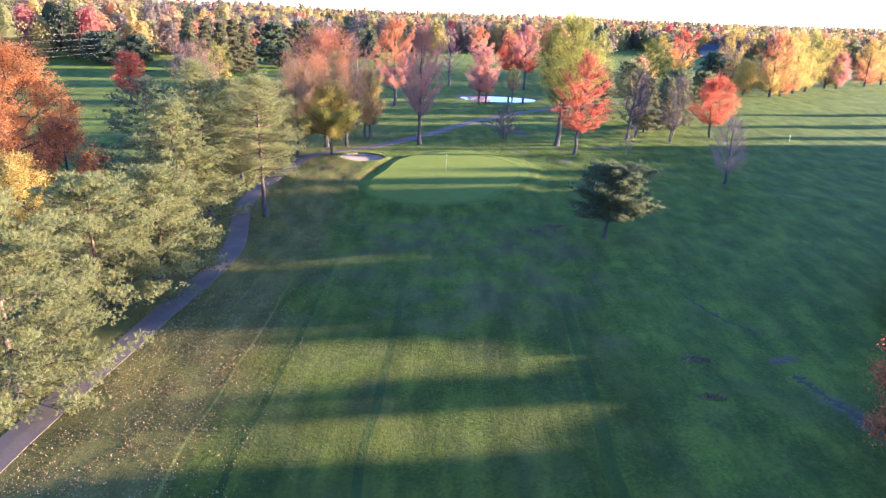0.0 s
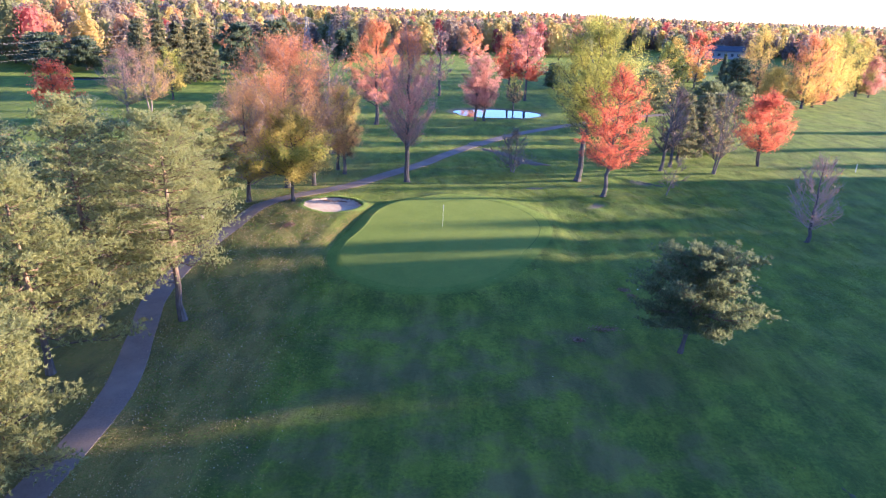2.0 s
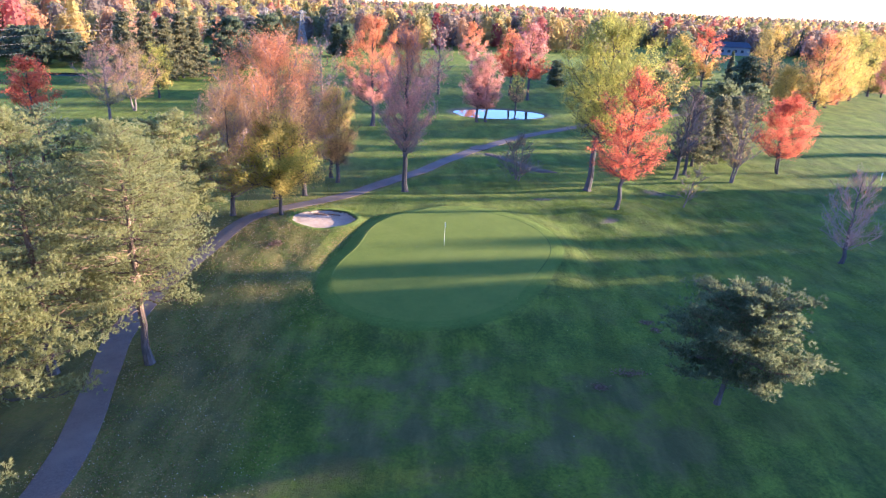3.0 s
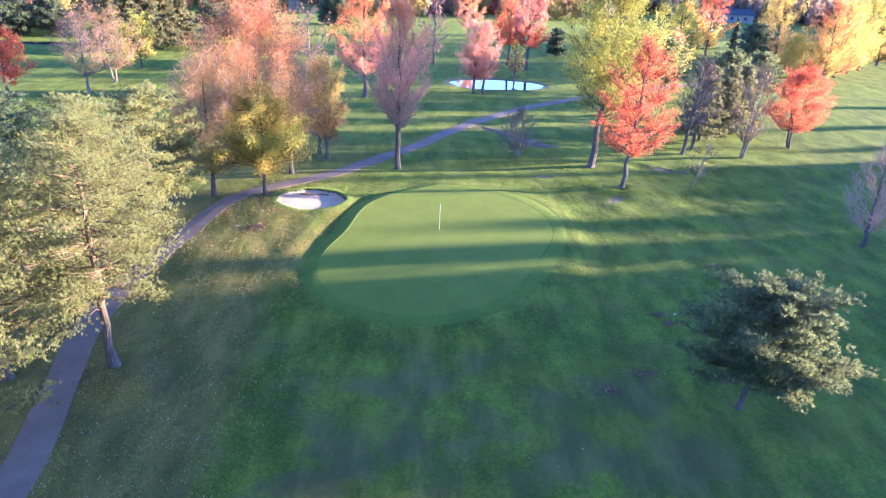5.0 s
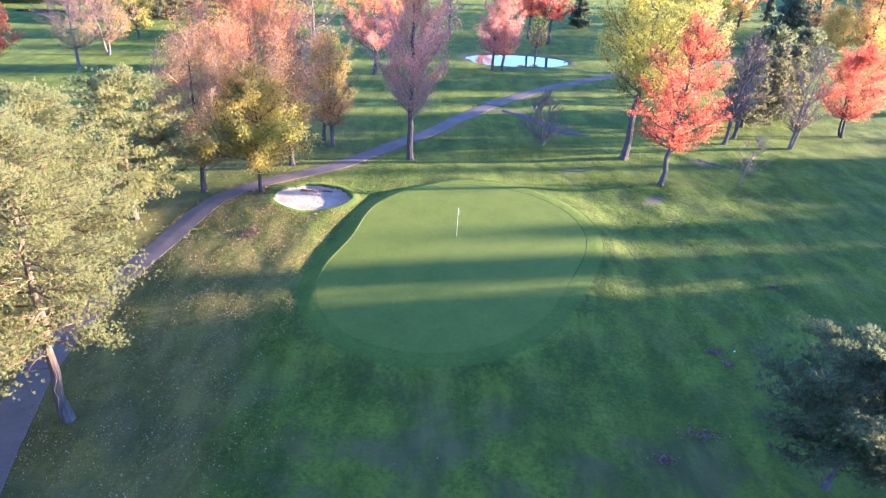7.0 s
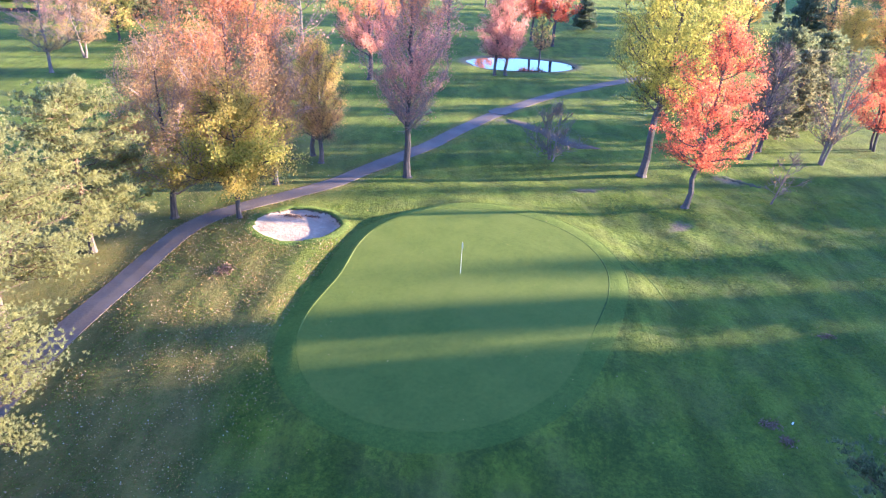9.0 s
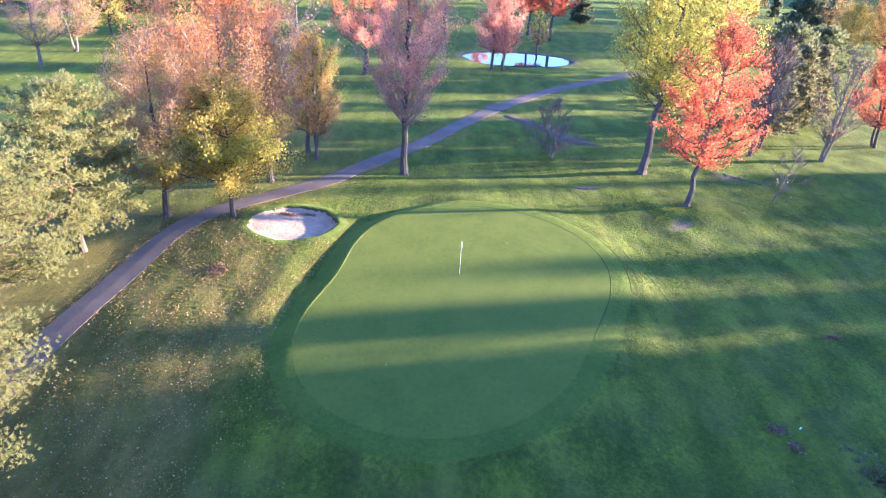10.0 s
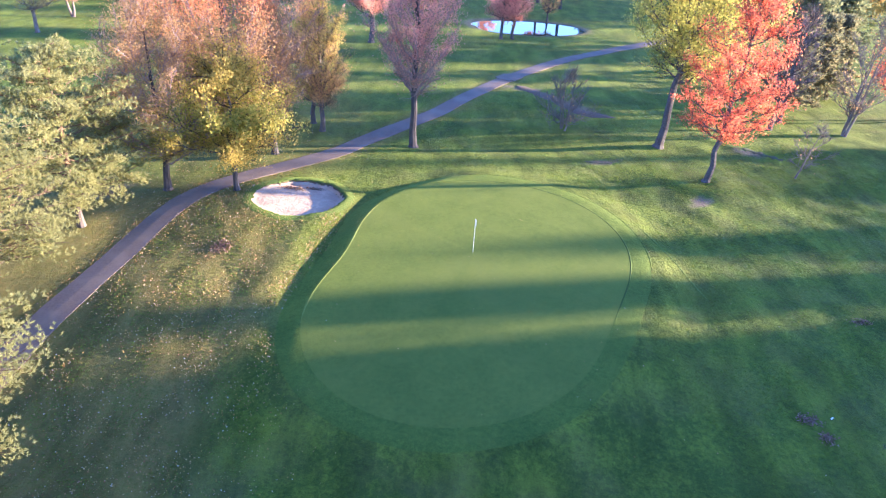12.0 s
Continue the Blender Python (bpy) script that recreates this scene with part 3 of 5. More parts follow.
r0 = 1 + 0.15 * np.sin(2 * th + 0.5) + 0.08 * np.sin(5 * th)
px, py = -85.0 + 4.2 * r0 * np.cos(th), 96.8 + 2.6 * r0 * np.sin(th)
pz = float(land(px, py).max()) + 0.02
co = np.concatenate([np.stack([-85.0 + (px + 85.0) * k, 96.8 + (py - 96.8) * k, pz + d + 0 * th], -1) for k, d in ((0.001, 0), (0.6, 0), (1.0, 0), (1.12, -0.6))])
tagged(part("pond", fast_mesh("pond", co, np.concatenate([np.stack([k * 64 + i, (k + 1) * 64 + i, (k + 1) * 64 + j, k * 64 + j], -1) for k in range(3)])), wm),
       "tiny pale puddle of water on the far fairway", "pond", kind="structure")


# ---- trees ----
def tube(pts, radii, sides):
    """Quads of a tapered tube along a line of points."""
    p, r = np.asarray(pts, float), np.asarray(radii, float)
    d = np.gradient(p, axis=0)
    d /= np.linalg.norm(d, axis=1)[:, None] + 1e-9
    ref = np.where(np.abs(d[:, 2:3]) > 0.9, np.array([[1.0, 0, 0]]), np.array([[0, 0, 1.0]]))
    u = np.cross(d, ref)
    u /= np.linalg.norm(u, axis=1)[:, None] + 1e-9
    v = np.cross(d, u)
    a = np.linspace(0, 2 * math.pi, sides, endpoint=False)
    ring = p[:, None] + r[:, None, None] * (u[:, None] * np.cos(a)[None, :, None] + v[:, None] * np.sin(a)[None, :, None])
    nxt = np.roll(ring, -1, axis=1)
    return np.stack([ring[:-1], nxt[:-1], nxt[1:], ring[1:]], 2).reshape(-1, 4, 3)


def bend(rs, a, b, n, sag, wob):
    """A crooked line from a to b; sag lifts (or drops) its middle."""
    t = np.linspace(0, 1, n)[:, None]
    p = a + (b - a) * t
    p[:, 2] += sag * 4 * (t * (1 - t))[:, 0]
    w = rs.standard_normal((n, 3)) * wob
    w[0] = w[-1] = 0
    return p + w


def leaves(rs, centres, size, flat=0.0, ratio=0.85, out=None, rand=0.55):
    """A three-cornered leaf at each place, turned at random; flat leans them level."""
    n = len(centres)
    nrm = rs.standard_normal((n, 3))
    nrm[:, 2] = nrm[:, 2] * (1 - flat) + flat * 1.5
    if out is not None:
        nrm = nrm * rand + out
    nrm /= np.linalg.norm(nrm, axis=1)[:, None]
    a = np.cross(nrm, rs.standard_normal((n, 3)))
    a /= np.linalg.norm(a, axis=1)[:, None] + 1e-9
    b = np.cross(nrm, a)
    s = size * rs.uniform(0.6, 1.35, (n, 1))
    return np.stack([centres - a * s, centres + a * s * 0.7 + b * s * ratio, centres + a * s * 0.7 - b * s * ratio], 1)


def oval(u, low=0.35, p=0.8):
    """Crown half-width along its height u = 0..1, widest at low."""
    u = np.clip(u, 0.0, 1.0)
    v = np.where(u < low, u / low * 0.5, 0.5 + 0.5 * (u - low) / (1 - low))
    return np.sin(math.pi * np.clip(v, 0.03, 0.985)) ** p


def prisms(p0, p1, r0, r1):
    """Many thin three-sided twigs at once, from p0 to p1."""
    d = p1 - p0
    d = d / (np.linalg.norm(d, axis=1)[:, None] + 1e-9)
    u = np.cross(d, np.where(np.abs(d[:, 2:3]) > 0.9, np.array([[1.0, 0, 0]]), np.array([[0, 0, 1.0]])))
    u /= np.linalg.norm(u, axis=1)[:, None] + 1e-9
    v = np.cross(d, u)
    ring = [u * math.cos(a) + v * math.sin(a) for a in (0, 2.094, 4.189)]
    q = [np.stack([p0 + ring[k] * r0, p0 + ring[(k + 1) % 3] * r0, p1 + ring[(k + 1) % 3] * r1, p1 + ring[k] * r1], 1) for k in range(3)]
    return np.concatenate(q)


def unit(v):
    return v / (np.linalg.norm(v, axis=-1, keepdims=True) + 1e-9)


def broadleaf(name, x, y, h, width, base, mats, n_leaf, label, seed, lean=(0, 0), bark=None, leaf=0.17, limbs=26, up=0.55, twigs=0,
              low=0.38, trunk=0.0, stems=1, cluster=0.45, group="", z0=None, sparse_low=0.0, subs=6, floor=0.72, ragged=0.26, fine=True):
    """A broad-leaved tree: trunk, limbs that reach the crown's outline, branches, twigs, and leaves along the twigs.
    mats: leaf materials from the crown's foot to its top; up: how steeply limbs rise; twigs: more bare ends; sparse_low thins the lower leaves."""
    rs = np.random.RandomState(seed)
    if n_leaf > 1500 and leaf < 0.25:
        k = 5.2 if fine else 2.8
        n_leaf, leaf = int(n_leaf * k), leaf * (1.22 / k) ** 0.5
    e = thing(name, x, y, (lz(x, y) if z0 is None else z0) - 0.05, label, "tree", group)
    R = width / 2
    tr = trunk or 0.018 * h + 0.03
    wood, s0, s1 = [], [], []
    top = np.array([lean[0], lean[1], h * 0.93])
    for s in range(stems):
        foot = np.array([0, 0, 0.0]) + (rs.uniform(-0.35, 0.35, 3) * [1, 1, 0] if stems > 1 else 0)
        tip = top * (1 if s == 0 else rs.uniform(0.75, 0.98)) + (rs.uniform(-1, 1, 3) * [R * 0.55, R * 0.55, 0] if stems > 1 else 0)
        line = bend(rs, foot, tip, 11, 0, 0.0055 * h)
        t = np.linspace(0, 1, 11)
        rad = (tr / stems ** 0.5) * (1 - 0.9 * t) + 0.012
        line = np.insert(line, 1, line[0] + (line[1] - line[0]) * 0.16, 0)
        rad = np.insert(rad, 1, rad[0] * 1.12)
        rad[0] *= 1.6
        wood.append(tube(line, rad, 8))
        line = np.delete(line, 1, 0)
        n_limb = max(4, limbs // stems)
        for i in range(n_limb):
            f = i / max(1, n_limb - 1)
            zt = base * 1.05 + (h * 0.985 - base * 1.05) * f ** 0.9
            u = (zt - base) / (h - base)
            r = R * float(oval(np.array(u), low, 0.6)) * rs.uniform(1.2 - 2 * ragged, 1.2)
            steep = up * (0.55 + 0.8 * f)
            za = max(base * rs.uniform(0.7, 0.95), zt - steep * max(r, 0.35 * R) * rs.uniform(0.9, 1.5))
            k = np.clip(za / line[-1][2], 0, 0.98) * 10
            a = line[int(k)] + (line[min(10, int(k) + 1)] - line[int(k)]) * (k - int(k))
            az = i * 2.4 + rs.uniform(-0.4, 0.4) + s * 1.1
            cx, cy = lean[0] * zt / h, lean[1] * zt / h
            b = np.array([cx + r * math.cos(az), cy + r * math.sin(az), zt])
            ln = bend(rs, a, b, 6, -0.10 * r, 0.03 * r)
            wood.append(tube(ln, np.array([1, 0.72, 0.5, 0.32, 0.17, 0.05]) * tr * (0.36 - 0.2 * f) + 0.008, 5))
            out = unit(b - a)
            for j in range(subs):
                q = 0.28 + 0.7 * (j + rs.uniform(0, 1)) / subs
                kk = min(q * 5, 4.99)
                p0 = ln[int(kk)] + (ln[int(kk) + 1] - ln[int(kk)]) * (kk - int(kk))
                dv = unit(out * 0.75 + rs.standard_normal(3) * [0.6, 0.6, 0.42] + np.array([0, 0, 0.6 * steep]))
                p1 = p0 + dv * rs.uniform(0.5, 1.1) * (0.48 - 0.18 * q) * (R * 0.9 + 0.6)
                mid = (p0 + p1) / 2 + rs.standard_normal(3) * 0.05
                wood.append(tube(np.stack([p0, mid, p1]), np.array([0.024, 0.016, 0.008]) * (1 + 0.03 * h), 3))
                s0.append(p0)
                s1.append(p1)
            s0.append(ln[3])
            s1.append(b)
        for _ in range(5):
            s0.append(line[-2])
            s1.append(line[-1] + rs.standard_normal(3) * [0.15 * R, 0.15 * R, 0.025 * h])
    s0, s1 = np.array(s0), np.array(s1)
    # twigs along the branches
    per = (4 + min(twigs, 2)) if fine else 3
    k = np.repeat(np.arange(len(s0)), per)
    d0 = unit(s1 - s0)[k]
    q = rs.uniform(0.15, 1.0, (len(k), 1))
    t0 = s0[k] + (s1 - s0)[k] * q
    dv = unit(d0 * 0.9 + rs.standard_normal((len(k), 3)) * [0.62, 0.62, 0.45] + np.array([0, 0, 0.35 * up + 0.1]))
    t1 = t0 + dv * rs.uniform(0.4, 1.0, (len(k), 1)) * (0.085 * R + 0.42)
    if fine:
        wood.append(prisms(t0, t1, 0.011 + 0.0004 * h, 0.004))
        if twigs > 1:
            kk = np.arange(len(t0))
            b0 = t0[kk] + (t1 - t0)[kk] * rs.uniform(0.3, 1.0, (len(kk), 1))
            b1 = b0 + unit(dv[kk] * 0.9 + rs.standard_normal((len(kk), 3)) * 0.5 + np.array([0, 0, 0.25])) * rs.uniform(0.25, 0.65, (len(kk), 1))
            wood.append(prisms(b0, b1, 0.008, 0.004))
    stem_quads = 11 * 8
    me = quad_mesh("trunk", np.concatenate(wood), True)
    part("trunk", me, [BARK if bark is TWIG else bark or BARK, bark or BARK], e)
    if stems == 1:
        me.polygons.foreach_set("material_index", (np.arange(len(me.polygons)) >= stem_quads).astype(np.int32))
    if n_leaf:
        hz = (t1[:, 2] - base) / (h - base)
        # leaves hang on in some boughs and are gone from others
        bough = np.repeat(rs.uniform(0.55, 1.35, len(s0)), per)
        wgt = np.clip(1 - sparse_low * (1 - np.clip(hz * 1.5, 0, 1)), 0.02, 1) * rs.uniform(0.3, 1.6, len(t0)) * bough
        pick = rs.choice(len(t0), n_leaf, p=wgt / wgt.sum())
        q = rs.uniform(0.1, 1.15, (n_leaf, 1))
        c = t0[pick] * (1 - q) + t1[pick] * q + rs.standard_normal((n_leaf, 3)) * cluster * np.array([0.62, 0.62, 0.5])
        c[:, 2] = np.maximum(c[:, 2], base * floor)
        ax = np.stack([lean[0] * c[:, 2] / h, lean[1] * c[:, 2] / h, 0 * c[:, 2] + base + (h - base) * 0.35], -1)
        o = (c - ax) * [1, 1, 0.6]
        lv = leaves(rs, c, leaf, out=o / (np.linalg.norm(o, axis=1)[:, None] + 0.3), rand=0.45)
        k = len(mats)
        band = np.clip(((c[:, 2] - base) / (h - base) * k + rs.standard_normal(n_leaf) * 0.35).astype(int), 0, k - 1)
        me = quad_mesh("crown", lv)
        part("crown", me, [LEAF[q] for q in mats], e)
        me.polygons.foreach_set("material_index", band.astype(np.int32))
    return e


def pine(name, x, y, h, width, base, label, seed, mat="pine", pads=420, lean=(0, 0), group="", limbs=64, droop=0.0, blade=0.19, tufts=13, per=8, z0=None, trunk=0.0,
         low=0.3, dead=5, wide=0.12, pad=0.58, rise=0.5, cone=0.32):
    """A pine: bare lower trunk, whorls of limbs with upturned ends, and flattened cushions of needle tufts on their outer parts."""
    rs = np.random.RandomState(seed)
    e = thing(name, x, y, (lz(x, y) if z0 is None else z0) - 0.05, label, "tree", group)
    R = width / 2
    tr = trunk or 0.012 * h + 0.06
    line = bend(rs, np.zeros(3), np.array([lean[0], lean[1], h * 0.97]), 12, 0, 0.004 * h)
    t = np.linspace(0, 1, 12)
    rad = tr * (1 - 0.88 * t) + 0.01
    rad[0] *= 1.4
    wood = [tube(line, rad, 9)]
    cs, outs, size = [], [], []

    def at(z):
        k = np.clip(z / (h * 0.97), 0, 0.985) * 11
        return line[int(k)] + (line[min(11, int(k) + 1)] - line[int(k)]) * (k - int(k))
    for i in range(dead):
        a = at(base * rs.uniform(0.6, 1.1))
        az = rs.uniform(0, 6.28)
        b = a + np.array([math.cos(az), math.sin(az), rs.uniform(-0.35, 0.2)]) * rs.uniform(0.8, 2.4)
        wood.append(tube(bend(rs, a, b, 5, 0.1, 0.08), np.linspace(0.03, 0.006, 5), 4))
    each = pads / limbs
    for i in range(limbs):
        f = i / (limbs - 1)
        a = at(base + (h * 0.95 - base) * f + rs.uniform(-0.12, 0.12))
        az = i * 2.4 + rs.uniform(-0.5, 0.5)
        r = max(0.4, R * float(oval(np.array(0.12 + 0.86 * f), low, 0.7)) * (1 + 0.3 * cone - cone * f) * rs.uniform(0.62, 1.12))
        tilt = rs.uniform(-0.05, 0.3) - droop + rise * max(0.0, f - 0.35) * 1.6
        b = a + np.array([math.cos(az) * r, math.sin(az) * r, r * tilt])
        ln = bend(rs, a, b, 6, -0.07 * r if droop <= 0 else 0.08 * r, 0.035 * r)
        wood.append(tube(ln, np.linspace(tr * (0.26 - 0.15 * f), 0.012, 6), 5))
        n = max(3, int(round(each * (0.35 + 1.05 * r / R))))
        for j in range(n):
            q = 0.07 + 0.95 * ((j + rs.uniform(0, 1)) / n) ** 0.8
            kk = min(q, 0.999) * 5
            p0 = ln[int(kk)] + (ln[int(kk) + 1] - ln[int(kk)]) * (kk - int(kk))
            ang = az + rs.choice([-1, 1]) * rs.uniform(0.2, 1.3) * (1.25 - q)
            L = (0.26 * r + 0.3) * rs.uniform(0.4, 1.15)
            p1 = p0 + np.array([math.cos(ang), math.sin(ang), rs.uniform(0.05, 0.5) - droop * 0.7]) * L
            wood.append(tube(np.stack([p0, p1]), np.array([0.022, 0.008]), 3))
            cs.append(p1)
            outs.append(unit(p1 - p0))
            size.append(pad * rs.uniform(0.55, 1.25))
    for k in range(5):
        cs.append(at(h * 0.97) + np.array([rs.normal() * 0.12, rs.normal() * 0.12, -0.1 - 0.28 * k]))
        outs.append(np.array([0, 0, 1.0]))
        size.append(pad * (0.4 + 0.15 * k))
    cs, outs, size = np.array(cs), np.array(outs), np.array(size)
    n = len(cs)
    # tufts: a dome of them over each cushion, drawn out along its branch
    off = unit(rs.standard_normal((n, tufts, 3))) * rs.uniform(0.25, 1.0, (n, tufts, 1)) ** 0.6
    off[:, :, 2] = np.abs(off[:, :, 2]) * 0.68 - 0.12
    along = (off * outs[:, None]).sum(-1, keepdims=True)
    off = off + outs[:, None] * along * 0.75
    tc = (cs[:, None] + off * size[:, None, None]).reshape(-1, 3)
    to = unit(off.reshape(-1, 3) * [1, 1, 0.8] + np.repeat(outs, tufts, 0) * 0.35 + np.array([0, 0, 0.25]))
    m = len(tc) * per
    c = np.repeat(tc, per, 0) + rs.standard_normal((m, 3)) * blade * 0.16
    d = unit(np.repeat(to, per, 0) * 0.95 + rs.standard_normal((m, 3)) * 0.55 + np.array([0, 0, 0.15]))
    face = unit(np.repeat(to, per, 0) * 0.9 + rs.standard_normal((m, 3)) * 0.6)
    w = unit(np.cross(d, np.cross(d, face) + rs.standard_normal((m, 3)) * 0.3))
    s = blade * rs.uniform(0.6, 1.3, (m, 1))
    g = blade * wide * rs.uniform(0.7, 1.4, (m, 1))
    part("trunk", quad_mesh("trunk", np.concatenate(wood), True), PINE_BARK, e)
    part("needles", quad_mesh("needles", np.stack([c - w * g, c + w * g, c + d * s], 1)), LEAF[mat], e)
    return e


def spruce(name, x, y, h, width, label, seed, mat="spruce", base=0.8, group="", z0=None, blade=0.4, wide=0.16):
    return pine(name, x, y, h, width, base, label, seed, mat, 250, group=group, limbs=56, droop=0.34, z0=z0, low=0.02, blade=blade, wide=wide, tufts=6, per=6, dead=0, pad=0.4, rise=0.1)


# pines along the cart path
PINES = "pines beside the cart path"
P_LAB = "tall pine with blue-green needles and orange upper bark"
pine("pine_tree", -17.4, -20.4, 14.1, 6.9, 4.3, "tall leaning pine with orange bark beside the path", 11, low=0.3, pads=980, blade=0.115, wide=0.105, per=12, limbs=80, lean=(-0.6, 0.6), group=PINES, dead=8)
pine("pine_tree", -22.6, -21.4, 15.6, 7.8, 3.2, P_LAB, 12, low=0.17, pads=860, blade=0.15, wide=0.115, per=10, limbs=76, lean=(-0.5, 0.5), group=PINES)
pine("pine_tree", -22.6, -27.2, 12.7, 7.9, 2.4, "pine with a pale trunk and broken lower limb", 13, low=0.2, pads=720, cone=0.5, lean=(-0.6, -0.4), group=PINES)
pine("pine_tree", -20.9, -36.2, 9.2, 8.0, 1.2, "low spreading pine beside the path", 14, pads=680, group=PINES, low=0.16)
pine("pine_tree", -22.2, -43.0, 10.5, 8.8, 1.2, "bushy pine with low limbs beside the path", 15, pads=700, group=PINES, low=0.18)
pine("pine_tree", -21.8, -52.8, 11.6, 9.8, 0.7, "bushy grey-green pine with limbs over the path", 16, pads=860, group=PINES, low=0.14)
pine("pine_tree", -23.6, -8.4, 12.2, 8.6, 3.2, "pine with a bare pale lower trunk", 18, pads=860, blade=0.15, per=9, limbs=76, lean=(-0.5, 0.3), group=PINES)
pine("pine_tree", -23.8, 1.2, 11.0, 9.0, 2.2, "spreading silver-green pine near the golden trees", 19, pads=760, group=PINES)
# these two stand in shade, which the darker needle colour imitates
pine("pine_tree", -28.0, -10.0, 13.6, 8.0, 2.5, "pine behind the path row, shade coloured into its needles", 20, pads=420, group=PINES, mat="dark", blade=0.22, tufts=9)
pine("pine_tree", -28.5, -20.0, 13.6, 8.5, 2.5, "pine behind the path row, shade coloured into its needles", 21, pads=420, group=PINES, mat="dark", blade=0.22, tufts=9)
# olive needles, darker than the row's, carry this pine's shade in their colour
pine("pine_tree", 15.9, -22.0, 7.2, 6.5, 1.9, "lone round-headed pine standing on the fairway", 23, pads=900, lean=(0.8, -0.2), limbs=60, low=0.4, mat="olive", pad=0.44, rise=0.75, cone=0.1, blade=0.16, per=10)

# the golden and orange group behind the bunker
broadleaf("maple_tree", -15.9, 6.7, 8.9, 7.6, 2.6, ["gold", "lime", "gold"], 6500, "golden-green tree turning yellow beside a bunker", 31, limbs=28, leaf=0.14, subs=8, cluster=0.5, ragged=0.36)
broadleaf("maple_tree", -20.6, 6.7, 11.8, 8.2, 2.6, ["gold", "tan", "tan"], 9500, "thinning orange-brown tree with yellow lower leaves", 32, twigs=2, leaf=0.09, bark=TWIG, ragged=0.18, subs=9, up=0.8, limbs=32, cluster=0.55)
broadleaf("maple_tree", -17.9, 13.2, 16.4, 11.5, 3.6, ["tan", "tan", "tan", "orange", "orange"], 15000, "large rounded orange maple thinning below", 33, twigs=1, limbs=64, leaf=0.105, bark=TWIG, low=0.52, subs=9, cluster=0.85, sparse_low=0.75, up=0.95, ragged=0.13)
broadleaf("ash_tree", -15.2, 14.6, 11.5, 6.0, 3.0, ["tan", "tan"], 5000, "half-bare brown tree behind the bunker", 34, twigs=2, leaf=0.085, bark=TWIG, subs=9, cluster=0.55, up=0.9)
broadleaf("birch_tree", -13.6, 22.2, 10.2, 4.6, 2.4, ["gold", "tan"], 4000, "slender pale golden tree losing leaves", 35, twigs=2, leaf=0.09, bark=BARK_DARK, up=0.9)
broadleaf("birch_tree", -12.5, 20.4, 10.6, 5.2, 2.4, ["tan", "gold"], 4600, "slender tan and yellow tree losing leaves", 36, twigs=2, leaf=0.09, bark=BARK_DARK, up=0.9)
broadleaf("ash_tree", -16.0, 31.0, 15.0, 7.0, 4.0, ["pink"], 300, "bare grey tree behind the orange maple", 37, twigs=4, bark=BARK_GREY, leaf=0.1)

# behind the green
broadleaf("maple_tree", -4.55, 18.2, 17.4, 6.8, 4.8, ["pink", "pink", "pink", "orange"], 4600, "tall maple bare below with pink-orange top", 41, twigs=3, limbs=44, subs=9, leaf=0.12, up=1.15, bark=TWIG, sparse_low=0.93, low=0.55, trunk=0.30)
broadleaf("maple_tree", -12.0, 54.0, 16.8, 9.0, 4.0, ["pink", "orange", "orange"], 5200, "upright orange maple with pink lower leaves", 42, twigs=1, limbs=28, leaf=0.17, up=0.9)
broadleaf("maple_tree", 5.3, 60.5, 10.5, 5.6, 2.6, ["pink", "pink"], 2300, "small pale pink maple beside the pond", 43, up=0.9, leaf=0.15, bark=BARK_DARK)
broadleaf("maple_tree", 6.9, 60.9, 11.0, 5.4, 2.6, ["pink", "pink"], 2300, "small pale pink maple beside the pond", 44, up=0.9, leaf=0.15, bark=BARK_DARK)
broadleaf("maple_tree", 17.1, 87.0, 15.0, 8.0, 4.5, ["red", "pink", "pink"], 3200, "tall red and pink maple beyond the pond", 45, leaf=0.22, up=0.8, fine=False)
broadleaf("maple_tree", 13.8, 92.0, 12.4, 8.0, 4.2, ["red", "red", "orange"], 2800, "round red maple beyond the pond", 46, leaf=0.22, fine=False)
broadleaf("willow_tree", 13.5, 75.2, 6.4, 3.4, 1.5, ["tan", "lime"], 700, "thin yellow-green tree on the pond bank", 47, leaf=0.14, up=0.9, twigs=1)
broadleaf("oak_tree", -1.7, 90.0, 13.8, 6.5, 3.5, ["pink"], 400, "bare grey-brown tree beyond the pond", 48, twigs=3, bark=TWIG, leaf=0.16)
broadleaf("oak_tree", 7.1, 140.0, 12.0, 7.5, 2.5, ["pink", "orange"], 2000, "far pink-orange tree on the grass", 49, leaf=0.22, fine=False)
pine("cedar_tree", 26.3, 108.0, 5.9, 3.3, 0.3, "small dark cone-shaped cedar on the grass", 50, "dark", 200, limbs=34, low=0.22, tufts=6, per=5, blade=0.45, dead=0, wide=0.28, rise=0.9)
broadleaf("shrub_tree", 8.85, 24.2, 5.2, 5.0, 0.9, ["tan"], 90, "small bare multi-stemmed tree on the grass", 51, twigs=4, stems=3, bark=BARK_GREY, limbs=24, leaf=0.08, up=0.8, trunk=0.13)

# the tall yellow-green tree, the red maple and their neighbours
broadleaf("poplar_tree", 16.9, 21.4, 19.2, 11.4, 6.2, ["lime", "lime", "lime", "lime"], 10000, "tall yellow-green tree with leaning trunk", 61, sparse_low=0.6, lean=(1.6, 1.0), limbs=44, subs=8, ragged=0.34, leaf=0.15, up=0.75, low=0.52, trunk=0.36, cluster=0.5, bark=BARK_DARK, floor=0.85)
